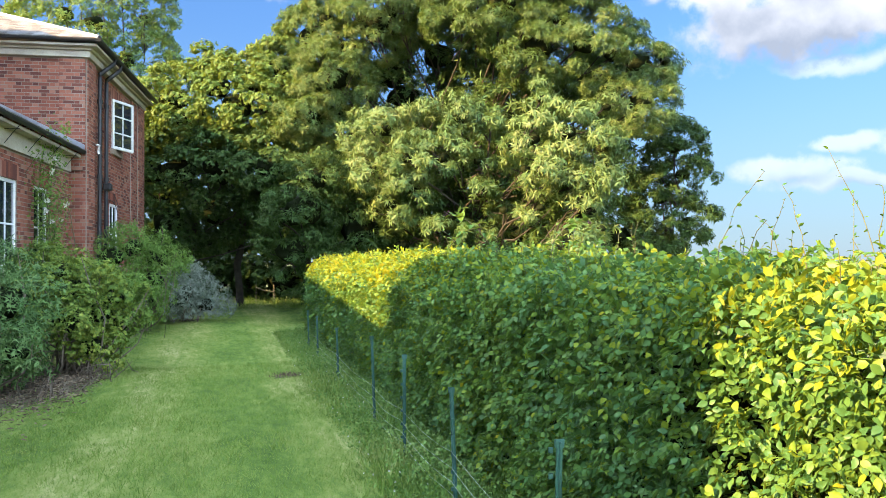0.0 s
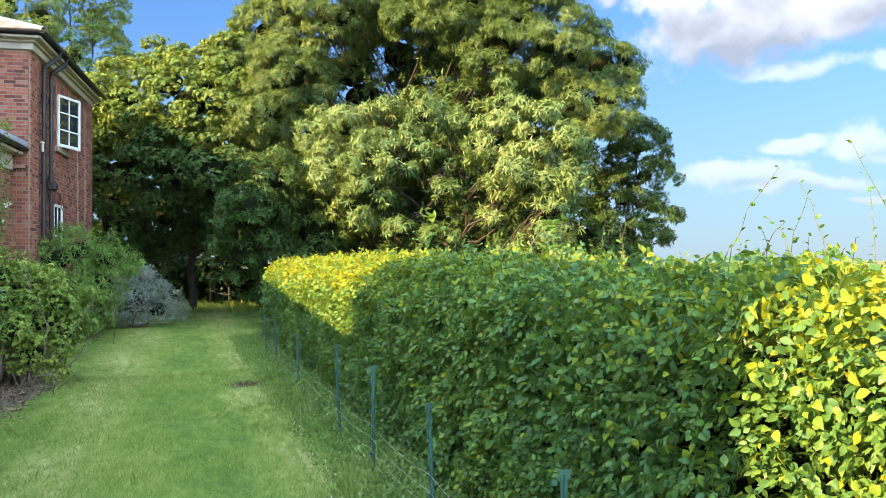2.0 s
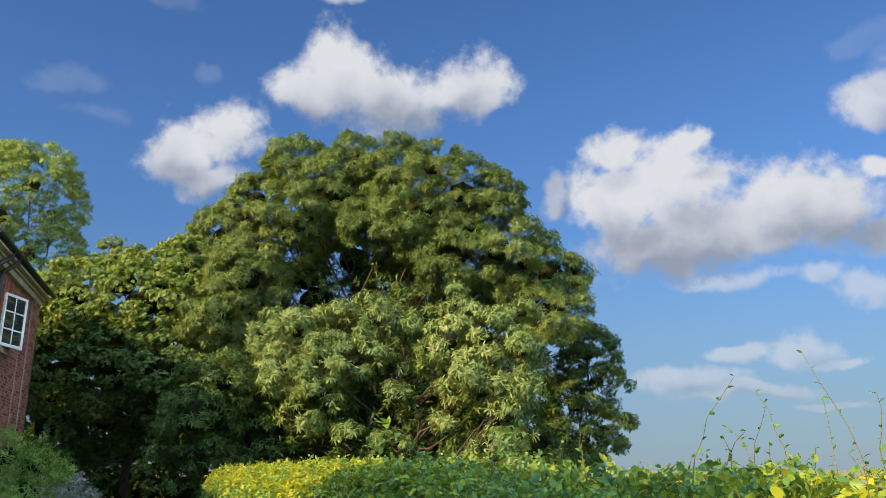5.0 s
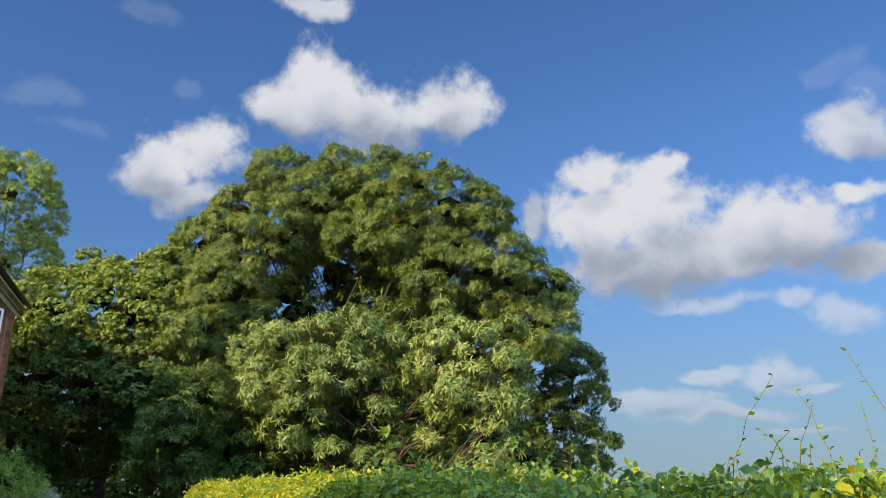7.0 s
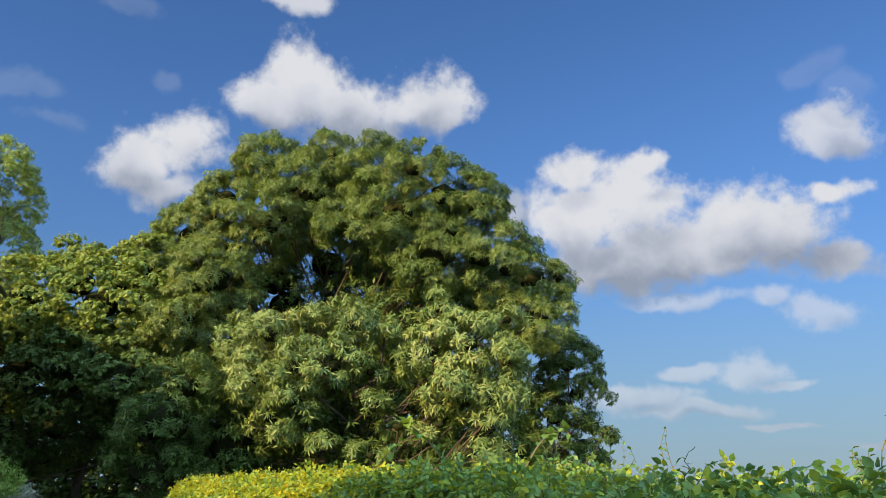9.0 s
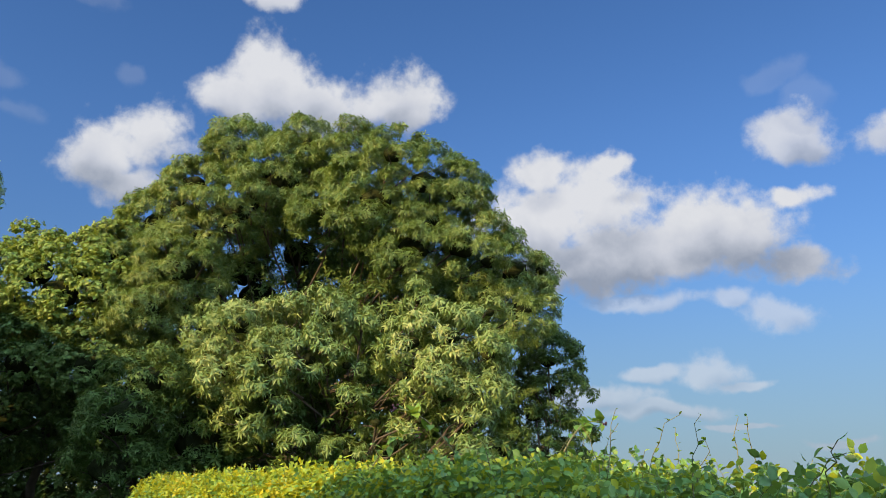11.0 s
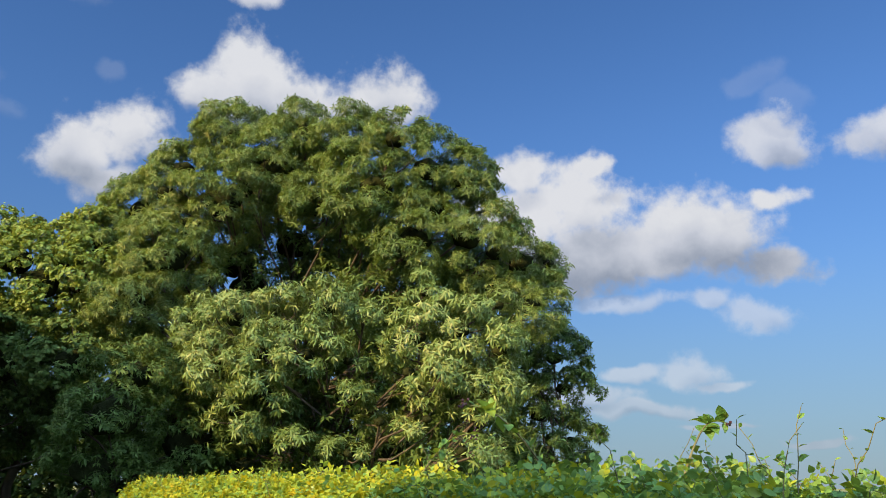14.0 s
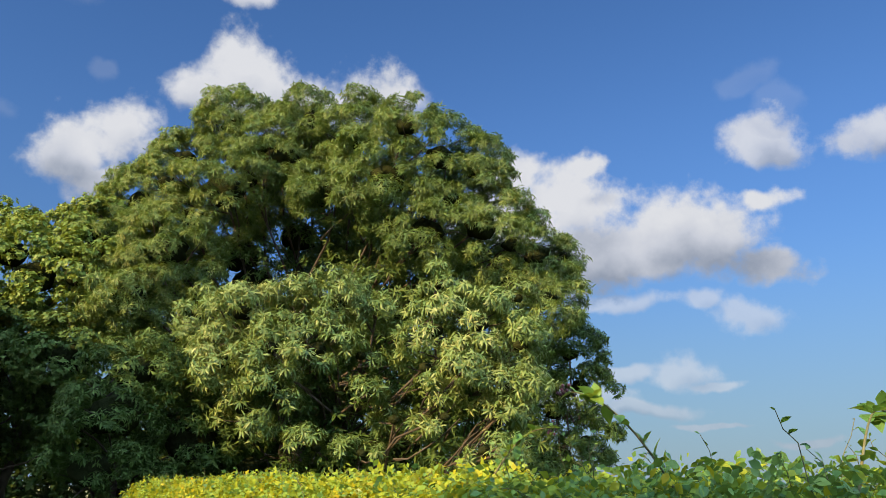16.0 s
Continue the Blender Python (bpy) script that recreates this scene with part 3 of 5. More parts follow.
turf("long_grass", "long rough grass under the far trees", 5000, -3.0, 2.5, 15.5, 21.0, 0.22, 0.55)


# ---------------------------------------------------------------- hedge
HEDGE_X, HEDGE_BACK, HEDGE_Y0, HEDGE_Y1, HEDGE_TOP = 0.95, 2.25, -14.5, 6.3, 1.60


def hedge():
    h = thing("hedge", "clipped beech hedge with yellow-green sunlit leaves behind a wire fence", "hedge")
    # dark filling box, so that gaps between the leaves read as shade
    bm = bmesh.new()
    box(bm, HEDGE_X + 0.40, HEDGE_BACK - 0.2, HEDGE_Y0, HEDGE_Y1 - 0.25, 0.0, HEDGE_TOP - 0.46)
    part("core", bm, M_INNER_SHADE, h, "dark filling that paints the shade inside the hedge")

    def dip(y):
        # the top was cut a little lower along the first plants
        return 0.10 * np.clip((-5.0 - y) / 1.5, 0, 1)

    def face(n, near, far):
        y = rng.uniform(near, far, n)
        z = 0.05 + rng.random(n) * (HEDGE_TOP - 0.03 - dip(y))
        q = np.stack([y, z, 0 * y], 1)
        x = HEDGE_X + 0.10 * lumps(q, 1.3) + 0.09 * lumps(q, 4.0) + 0.09 * lumps(q, 8.0)
        x += 0.20 * np.clip((z - 1.3) / 0.3, 0, 1) ** 2 + rng.exponential(0.09, n) - 0.09 + 0.10 * np.clip((0.35 - z) / 0.35, 0, 1)
        out = np.array([-1.0, 0, 0.0])
        return np.stack([x, y, z], 1), unit(out + np.array([0, 0, 0.55]) * np.clip((z - 1.2) / 0.4, 0, 1)[:, None] + rng.normal(size=(n, 3)) * 0.5)

    def top(n, near, far):
        y = rng.uniform(near, far, n)
        x = rng.uniform(HEDGE_X + 0.1, HEDGE_BACK, n)
        q = np.stack([x, y, 0 * y], 1)
        z = HEDGE_TOP - dip(y) + 0.05 * lumps(q, 1.1, 3.0) + 0.07 * lumps(q, 3.5, 5.0) + np.minimum(rng.exponential(0.06, n), 0.18) - 0.06
        return np.stack([x, y, z], 1), unit(np.array([-0.2, 0, 1.0]) + rng.normal(size=(n, 3)) * 0.5)

    def leaves(name, shape, p, nrm, leaf, rank=8):
        # flat two-ranked beech sprays that reach outwards, with a few loose leaves between them
        m = max(1, len(p) // rank)
        p, nrm = p[:m], nrm[:m]
        way_ = unit(nrm + rng.normal(size=(m, 3)) * np.array([0.45, 0.6, 0.45]) + np.array([0, 0, 0.1]))
        plane = unit(nrm * rng.uniform(0.1, 0.8, m)[:, None] + np.array([0, 0, 0.8]) + rng.normal(size=(m, 3)) * 0.4)
        side = unit(np.cross(way_, plane))
        plane = np.cross(side, way_)
        reach = leaf * rng.uniform(1.9, 3.6, m)
        ats, ways, ups, sizes = [], [], [], []
        for i in range(rank):
            f = (i + 0.5) / rank
            hand_ = 1.0 if i % 2 else -1.0
            out = 0.9 * (1 - f) + 0.15
            ats.append(p + way_ * ((f - 0.75) * reach)[:, None] - plane * (f * f * reach * rng.uniform(0.0, 0.35, m))[:, None])
            ways.append(unit(way_ * (0.35 + 0.45 * f) + side * (hand_ * out) + rng.normal(size=(m, 3)) * 0.25 + np.array([0, 0, -0.45])))
            ups.append(plane + rng.normal(size=(m, 3)) * 0.33)
            sizes.append(leaf * rng.uniform(0.6, 1.25, m))
        ats, ways, ups, sizes = (np.concatenate(q) for q in (ats, ways, ups, sizes))
        # this year's growth stands along the clipped top; older leaves below
        # extra yellow on the far and the first plants paints their sunlight
        young_sunlit = 0.22 + 0.6 * np.clip((ats[:, 1] + 5.0) / 2.5, 0, 1) + 0.3 * (ats[:, 1] < -8.3)
        young = rng.random(len(ats)) < 0.04 + young_sunlit * np.clip((ats[:, 2] - 1.2) / 0.32, 0, 1)
        for pick, mat in ((young, M_YOUNG_SUNLIT), (~young, M_BEECH)):
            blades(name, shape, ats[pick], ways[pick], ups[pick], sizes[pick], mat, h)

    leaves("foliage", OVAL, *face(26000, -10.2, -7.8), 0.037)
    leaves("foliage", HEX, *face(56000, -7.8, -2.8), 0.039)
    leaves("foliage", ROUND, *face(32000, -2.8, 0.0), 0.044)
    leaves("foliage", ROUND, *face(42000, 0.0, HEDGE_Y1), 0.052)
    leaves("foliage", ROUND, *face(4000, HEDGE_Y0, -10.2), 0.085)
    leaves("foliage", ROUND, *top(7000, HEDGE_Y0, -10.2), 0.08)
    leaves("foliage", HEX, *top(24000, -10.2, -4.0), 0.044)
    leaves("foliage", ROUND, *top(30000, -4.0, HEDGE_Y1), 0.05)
    # the field side, and the leafy twigs over the dark core
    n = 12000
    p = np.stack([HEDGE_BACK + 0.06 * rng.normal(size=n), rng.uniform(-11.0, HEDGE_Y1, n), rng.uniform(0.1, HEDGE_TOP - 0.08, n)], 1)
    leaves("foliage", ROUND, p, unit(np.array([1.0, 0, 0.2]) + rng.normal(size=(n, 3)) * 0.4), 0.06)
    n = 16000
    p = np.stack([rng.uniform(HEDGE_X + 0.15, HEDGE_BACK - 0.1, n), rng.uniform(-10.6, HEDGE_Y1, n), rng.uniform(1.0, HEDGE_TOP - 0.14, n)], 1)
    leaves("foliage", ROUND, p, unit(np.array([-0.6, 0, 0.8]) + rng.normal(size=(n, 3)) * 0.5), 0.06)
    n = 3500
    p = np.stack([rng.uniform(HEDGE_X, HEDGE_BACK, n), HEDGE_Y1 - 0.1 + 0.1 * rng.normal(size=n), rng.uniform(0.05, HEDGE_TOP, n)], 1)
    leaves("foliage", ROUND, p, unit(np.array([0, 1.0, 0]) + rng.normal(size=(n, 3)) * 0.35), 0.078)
    return h


hedge_ob = hedge()


def near_leaves():
    """The single leaves of the stretch of hedge that the walk passes first."""
    kinds = []
    for k in range(3):
        v = OVAL[0] * np.array([1.0 + 0.1 * k, 1.0, 1.0 + 0.6 * k])
        me = tri_mesh("leaf", v, OVAL[1])
        me.materials.append(M_YOUNG_SUNLIT if k == 2 else M_BEECH)
        kinds.append(me)
    for _ in range(290):
        y, z = rng.uniform(-9.7, -7.4), rng.uniform(0.6, 1.6)
        x = HEDGE_X - 0.10 + 0.10 * noise.noise((y * 1.3, z * 1.3, 0)) + 0.2 * max(0.0, (z - 1.3) / 0.3) ** 2
        ob = new("leaf", kinds[int(rng.integers(3))])
        up = Vector(unit(np.array([-1.0, 0, 0.5]) + rng.normal(size=3) * 0.5))
        along = Vector(unit(rng.normal(size=3) + np.array([-0.3, 0, -0.6])))
        side = along.cross(up).normalized()
        m = Matrix((side, along, side.cross(along))).transposed().to_4x4()
        ob.matrix_basis = Matrix.Translation((x, y, z)) @ m @ Matrix.Scale(rng.uniform(0.032, 0.046), 4)
        ob.parent = hedge_ob


near_leaves()


def shoot(foot, tall, leaf, lean, n, name="shoot"):
    """A long unclipped shoot with alternate leaves, growing out of the hedge."""
    foot = np.asarray(foot, float)
    t = np.linspace(0, 1, 8)[:, None]
    bend = np.array([lean[0], lean[1], 0.0])
    path = foot + np.array([0, 0, 1.0]) * t * tall + bend * t ** 2 * tall + rng.normal(size=(8, 3)) * 0.012 * t
    g = new(name, tri_mesh(name, *tube(path, np.linspace(0.003, 0.0014, 8), 5)))
    g.data.materials.append(M_STEM)
    g.parent = hedge_ob
    k = np.linspace(0.2, 1.0, n)
    at = np.stack([np.interp(k, t[:, 0], path[:, i]) for i in range(3)], 1)
    a = rng.uniform(0, 2 * np.pi, n)
    way_ = np.stack([np.cos(a), np.sin(a), rng.uniform(0.0, 0.9, n)], 1)
    blades("leaf", OVAL, at, way_, np.array([0, 0, 1.0]) + rng.normal(size=(n, 3)) * 0.5, leaf * rng.uniform(0.5, 1.1, n) * (1.15 - 0.5 * k), M_BEECH, g)
    return g


for _ in range(30):
    shoot((rng.uniform(1.15, 2.2), rng.uniform(-9.4, -7.2), 1.38), rng.uniform(0.15, 0.40), 0.046, rng.normal(size=2) * 0.35, 9)
for fx, fy, tall in ((1.45, -7.95, 0.62), (1.75, -8.25, 0.55), (1.95, -8.45, 0.68), (1.6, -8.15, 0.45), (2.05, -8.2, 0.50), (1.9, -7.9, 0.42), (2.1, -8.7, 0.62), (1.7, -8.7, 0.5)):
    shoot((fx, fy, 1.40), tall, 0.05, rng.normal(size=2) * 0.25, 10)
for _ in range(125):
    shoot((rng.uniform(1.0, 2.3), rng.uniform(-7.4, -0.5), 1.42), rng.uniform(0.12, 0.32), 0.05, rng.normal(size=2) * 0.35, 9)
for _ in range(30):
    shoot((rng.uniform(1.2, 2.3), rng.uniform(-6.8, -3.2), 1.44), rng.uniform(0.26, 0.46), 0.052, rng.normal(size=2) * 0.25, 9)
for _ in range(70):
    shoot((rng.uniform(0.95, 2.2), rng.uniform(-1.0, 6.2), 1.48), rng.uniform(0.15, 0.30), 0.055, rng.normal(size=2) * 0.3, 8)


def bramble(foot, tip, rise):
    """An arching thorny bramble cane with berries at its end."""
    foot, tip = np.asarray(foot, float), np.asarray(tip, float)
    t = np.linspace(0, 1, 10)[:, None]
    path = foot + (tip - foot) * t + np.array([0, 0, rise]) * np.sin(t * np.pi * 0.75)
    g = new("bramble_cane", tri_mesh("bramble_cane", *tube(path, np.linspace(0.007, 0.003, 10), 6)))
    g.data.materials.append(M_STEM)
    g.parent = hedge_ob
    n = 26
    k = rng.uniform(0.1, 1.0, n)
    at = np.stack([np.interp(k, t[:, 0], path[:, i]) for i in range(3)], 1)
    blades("leaf", OVAL, at, unit(rng.normal(size=(n, 3)) + np.array([0, 0, 0.4])), np.array([0, 0, 1.0]) + rng.normal(size=(n, 3)) * 0.3, rng.uniform(0.05, 0.10, n), M_BEECH, g)
    for _ in range(7):
        bm = bmesh.new()
        bmesh.ops.create_icosphere(bm, subdivisions=1, radius=0.009, matrix=Matrix.Translation(path[-1] + rng.normal(size=3) * 0.018))
        part("berry", bm, M_BERRY, g)
    return g


bramble((1.7, -4.4, 1.45), (1.15, -4.2, 1.85), 0.25)
bramble((1.6, -5.2, 1.45), (2.2, -5.0, 1.75), 0.25)
bramble((1.3, -3.2, 1.50), (1.75, -3.3, 1.80), 0.2)

# ---------------------------------------------------------------- trees
CROWN_TOP = [(3.6, 12.3, 11.0, 1.0), (5.2, 10.7, 10.9, 0.9), (6.0, 9.6, 10.1, 1.1), (6.4, 7.9, 9.8, 0.8), (4.6, 11.4, 9.9, 1.3), (2.5, 13.0, 10.0, 0.9), (7.2, 7.8, 9.0, 1.0), (8.0, 7.6, 8.8, 0.8), (6.3, 8.7, 8.6, 1.2), (3.4, 12.1, 8.9, 1.4), (1.7, 13.6, 8.7, 1.1), (1.2, 13.5, 7.6, 1.1), (2.2, 11.9, 7.1, 1.2), (5.6, 9.9, 8.6, 1.1), (8.1, 7.5, 7.4, 1.1), (9.6, 7.4, 6.9, 0.9), (9.5, 7.1, 5.8, 0.9), (7.1, 8.2, 7.3, 1.1), (1.4, 11.8, 5.9, 1.0), (9.0, 7.9, 6.4, 1.1)]
CROWN_TOP += [(2.7, 12.5, 8.2, 0.8), (7.7, 8.1, 8.2, 0.7), (6.7, 9.3, 7.7, 0.6), (3.0, 11.2, 6.5, 0.4), (4.2, 11.5, 10.2, 0.7), (2.1, 12.6, 9.0, 0.7), (0.6, 13.9, 7.9, 0.5), (3.7, 11.1, 9.1, 0.7), (8.9, 7.5, 7.1, 0.6), (10.3, 7.3, 7.0, 0.4)]
CROWN_TOP = [(x, y, z - (0.3 if z > 9.0 else 0.15), r) for x, y, z, r in CROWN_TOP]
CROWN_BACK = [(6.0, 13.0, 9.5, 1.8), (8.0, 11.0, 8.0, 1.8), (4.5, 14.5, 7.8, 1.7), (9.5, 9.5, 6.0, 1.6), (2.0, 15.0, 6.5, 1.6), (7.5, 14.0, 6.5, 1.8), (9.5, 10.0, 3.8, 1.5), (9.8, 9.0, 2.2, 1.3), (6.9, 9.2, 5.6, 1.1), (6.0, 15.0, 4.0, 1.9), (3.5, 14.5, 3.2, 1.6), (8.5, 12.5, 2.6, 1.9), (3.8, 14.0, 5.4, 1.5), (6.0, 14.5, 6.4, 1.6), (4.6, 13.2, 6.8, 1.4), (6.9, 12.0, 6.6, 1.5), (5.6, 12.6, 8.0, 1.3), (3.0, 13.4, 6.2, 1.3)]
CROWN_SKIRT = [(2.5, 9.6, 5.0, 0.5), (3.1, 8.4, 4.9, 0.7), (3.9, 7.8, 4.8, 0.6), (4.7, 7.4, 5.1, 0.6), (5.5, 7.3, 5.0, 0.45), (2.8, 8.3, 3.9, 0.6), (3.4, 7.5, 4.1, 0.6), (4.2, 7.1, 4.1, 0.6), (5.0, 6.9, 4.0, 0.4), (2.3, 9.6, 4.1, 0.45), (1.8, 10.6, 4.1, 0.5), (1.3, 11.4, 4.3, 0.4), (3.1, 8.0, 3.0, 0.5), (3.6, 7.6, 3.3, 0.5), (5.1, 6.6, 3.3, 0.35), (5.5, 6.4, 2.8, 0.4), (4.3, 7.2, 2.3, 0.35), (5.0, 6.7, 2.2, 0.4), (6.5, 6.5, 5.5, 0.45), (6.0, 5.8, 4.4, 0.6), (6.6, 5.2, 4.5, 0.65), (7.3, 4.9, 4.1, 0.55), (5.8, 5.8, 3.7, 0.45), (6.3, 5.1, 3.7, 0.55), (7.0, 4.9, 3.3, 0.5), (7.6, 5.1, 3.8, 0.45), (6.0, 5.4, 2.8, 0.35), (6.8, 4.9, 2.8, 0.35), (6.3, 4.6, 2.2, 0.4), (7.0, 4.4, 2.3, 0.35), (7.8, 5.7, 5.2, 0.4)]
SKIRT_BACK = [(4.2, 8.7, 3.6, 1.0), (5.5, 8.1, 3.4, 1.0), (6.8, 6.8, 3.6, 0.9), (3.2, 9.6, 3.4, 0.9), (7.6, 6.4, 2.8, 0.8), (5.0, 8.0, 2.0, 0.9), (6.6, 6.4, 1.8, 0.8), (3.6, 8.9, 2.0, 0.8)]
CROWN_EAST = [(11.4, 8.65, 4.8, 0.8), (11.5, 8.45, 4.0, 0.8), (11.2, 9.05, 3.4, 0.9), (11.8, 8.65, 2.7, 0.7), (10.7, 8.75, 2.2, 0.9)]


def shade_lump(x, y, z, r):
    """A near-black lump in the middle of foliage, coloured as the shade between its leaves."""
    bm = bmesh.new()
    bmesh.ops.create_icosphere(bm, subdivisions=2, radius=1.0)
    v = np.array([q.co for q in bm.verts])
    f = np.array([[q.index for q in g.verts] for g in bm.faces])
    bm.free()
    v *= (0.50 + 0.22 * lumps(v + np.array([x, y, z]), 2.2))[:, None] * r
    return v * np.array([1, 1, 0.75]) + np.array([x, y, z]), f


def tree(name, label, base, fork, r0, lobes, mat, leaf, per_m2, count, shape, twigs=2, gap=0.45, under=-0.7, back=None, droop=0.45, core=1.0, sink=0.2):
    t = thing(name, label, "tree", base)
    off = np.asarray(base, float)
    home = [(*(np.array(q[:3]) - off), q[3]) for q in lobes]
    far = [(*(np.array(q[:3]) - off), q[3]) for q in back or ()]
    trunk, boughs = limbs((0, 0, 0), np.asarray(fork) - off, home + far, r0, twigs=twigs)
    hang("trunk", tri_mesh("trunk", *join(trunk)), M_BARK, t)
    for b in boughs[::twigs + 1]:
        hang("bough", tri_mesh("bough", *b), M_BARK, t)
    rest = [b for i, b in enumerate(boughs) if i % (twigs + 1)]
    if rest:
        hang("twig", tri_mesh("twig", *join(rest)), M_BARK, t, kind="stuff")
    blades("crown", shape, *sprays(*crown_points(home, gap, sink, under), gap * 0.78, per_m2, leaf, count, droop), mat, t)
    # dark lumps give the gaps between the sprays their shade
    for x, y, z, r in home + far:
        hang("core", tri_mesh("core", *shade_lump(x, y, z, r * core)), M_INNER_SHADE, t, "dark lump that paints the shade inside the crown")
    # rear lumps get darker leaves, as shade behind the front sprays
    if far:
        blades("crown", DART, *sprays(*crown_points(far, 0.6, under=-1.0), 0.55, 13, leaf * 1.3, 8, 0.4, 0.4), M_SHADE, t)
    return t


tree("chestnut_tree", "large sweet chestnut with drooping sunlit leaf sprays", (5.8, 13.2, 0), (5.7, 12.9, 5.2), 0.40, CROWN_TOP, M_CHESTNUT_UPPER, 0.155, 54, 10, FINE, 3, gap=0.48, core=0.7, back=CROWN_BACK)
tree("chestnut_tree", "low spreading sweet chestnut boughs in full sun", (5.2, 9.0, 0), (5.3, 8.4, 3.0), 0.20, CROWN_SKIRT, M_CHESTNUT, 0.17, 46, 10, LANCE, 3, gap=0.50, droop=0.6, core=0.55, sink=0.14, back=SKIRT_BACK)
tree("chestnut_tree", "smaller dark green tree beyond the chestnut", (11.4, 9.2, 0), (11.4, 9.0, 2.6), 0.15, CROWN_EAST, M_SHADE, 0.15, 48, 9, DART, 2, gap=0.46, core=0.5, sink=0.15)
tree("ash_tree", "tall ash tree rising behind the brick house", (-5.5, 24.0, 0), (-5.2, 23.4, 8.0), 0.4, [(-4.7, 21.3, 12.0, 1.7), (-5.7, 21.6, 10.8, 2.1), (-3.9, 21.6, 11.1, 1.2), (-4.6, 22.0, 9.5, 1.9), (-6.0, 22.9, 13.0, 1.3), (-7.0, 23.0, 11.5, 2.0), (-4.5, 22.5, 7.5, 1.8)], M_ASH, 0.15, 32, 8, DART, 3, gap=0.55, core=0.35)
tree("maple_tree", "yellowing maple tree between the house and the chestnut", (-0.35, 17.0, 0), (-0.35, 16.8, 4.5), 0.15, [(-2.4, 15.4, 6.8, 1.2), (-1.1, 15.4, 7.3, 1.2), (0.0, 14.4, 7.3, 1.1), (-1.9, 14.9, 6.1, 1.2), (-0.5, 13.9, 6.4, 1.3), (0.5, 12.8, 6.3, 1.1), (-3.4, 16.5, 6.0, 1.2), (0.8, 13.5, 7.5, 0.9)], M_OCHRE, 0.10, 54, 8, KITE, 3, gap=0.50, core=0.75)
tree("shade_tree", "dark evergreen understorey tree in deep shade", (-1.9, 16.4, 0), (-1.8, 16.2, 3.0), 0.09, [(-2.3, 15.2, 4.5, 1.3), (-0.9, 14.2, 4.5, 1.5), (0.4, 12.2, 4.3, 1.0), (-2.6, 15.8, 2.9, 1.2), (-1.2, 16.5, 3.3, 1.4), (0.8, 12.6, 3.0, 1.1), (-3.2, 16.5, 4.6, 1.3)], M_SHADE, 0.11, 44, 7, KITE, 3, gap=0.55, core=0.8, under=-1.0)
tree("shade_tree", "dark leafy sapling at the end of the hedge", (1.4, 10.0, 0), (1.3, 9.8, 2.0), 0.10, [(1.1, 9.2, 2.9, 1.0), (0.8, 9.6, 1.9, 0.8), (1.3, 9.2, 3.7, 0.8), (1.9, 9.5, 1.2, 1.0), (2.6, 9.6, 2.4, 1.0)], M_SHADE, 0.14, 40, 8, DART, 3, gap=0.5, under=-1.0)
# the last, unseen behind the house, is added to shade the far end
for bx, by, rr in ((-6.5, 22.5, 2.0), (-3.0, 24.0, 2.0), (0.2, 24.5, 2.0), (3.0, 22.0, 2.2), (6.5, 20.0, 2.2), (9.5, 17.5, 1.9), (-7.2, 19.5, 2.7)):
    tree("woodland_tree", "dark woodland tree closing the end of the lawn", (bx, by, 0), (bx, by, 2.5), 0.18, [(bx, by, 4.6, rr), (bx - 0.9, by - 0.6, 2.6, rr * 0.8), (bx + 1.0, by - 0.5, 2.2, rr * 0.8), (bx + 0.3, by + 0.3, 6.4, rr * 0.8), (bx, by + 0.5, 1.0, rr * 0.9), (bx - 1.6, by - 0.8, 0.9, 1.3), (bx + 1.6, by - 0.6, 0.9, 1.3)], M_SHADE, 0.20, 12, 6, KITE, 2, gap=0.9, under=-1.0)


# ---------------------------------------------------------------- house
HOUSE, HOUSE_TURN = (-3.75, 7.27, 0.0), -5.24
house = thing("house", "red brick two-storey house with a hipped slate roof and stone eaves", "house", HOUSE, HOUSE_TURN)
# faces of walls: a point, the way along it and the way out of it, in the house's own axes
SIDE = (Vector((0, 0, 0)), Vector((0, 1, 0)), Vector((1, 0, 0)))
FRONT = (Vector((0, 0, 0)), Vector((-1, 0, 0)), Vector((0, -1, 0)))
WING_X = -0.34
WING = (Vector((WING_X, 0, 0)), Vector((0, -1, 0)), Vector((1, 0, 0)))


def slab(bm, face, u0, u1, z0, z1, d0, d1):
    """A box on a wall face: along, up and out of it."""
    o, a, n = face
    p, q = o + a * u0 + n * d0, o + a * u1 + n * d1
    return box(bm, min(p.x, q.x), max(p.x, q.x), min(p.y, q.y), max(p.y, q.y), z0, z1)


def walling(face, length, z0, z1, holes, thick=0.3):
    """The mortar body of a wall with its openings."""
    bm = bmesh.new()
    us = sorted({0.0, length, *(h[0] for h in holes), *(h[1] for h in holes)})
    for u0, u1 in zip(us, us[1:]):
        cuts = sorted((h[2], h[3]) for h in holes if h[0] <= u0 and h[1] >= u1)
        z = z0
        for c0, c1 in cuts:
            if c0 > z:
                slab(bm, face, u0, u1, z, c0, -thick, 0)
            z = c1
        slab(bm, face, u0, u1, z, z1, -thick, 0)
    return part("wall", bm, M_MORTAR, house, "lime mortar between the bricks")


BRICKS = {}


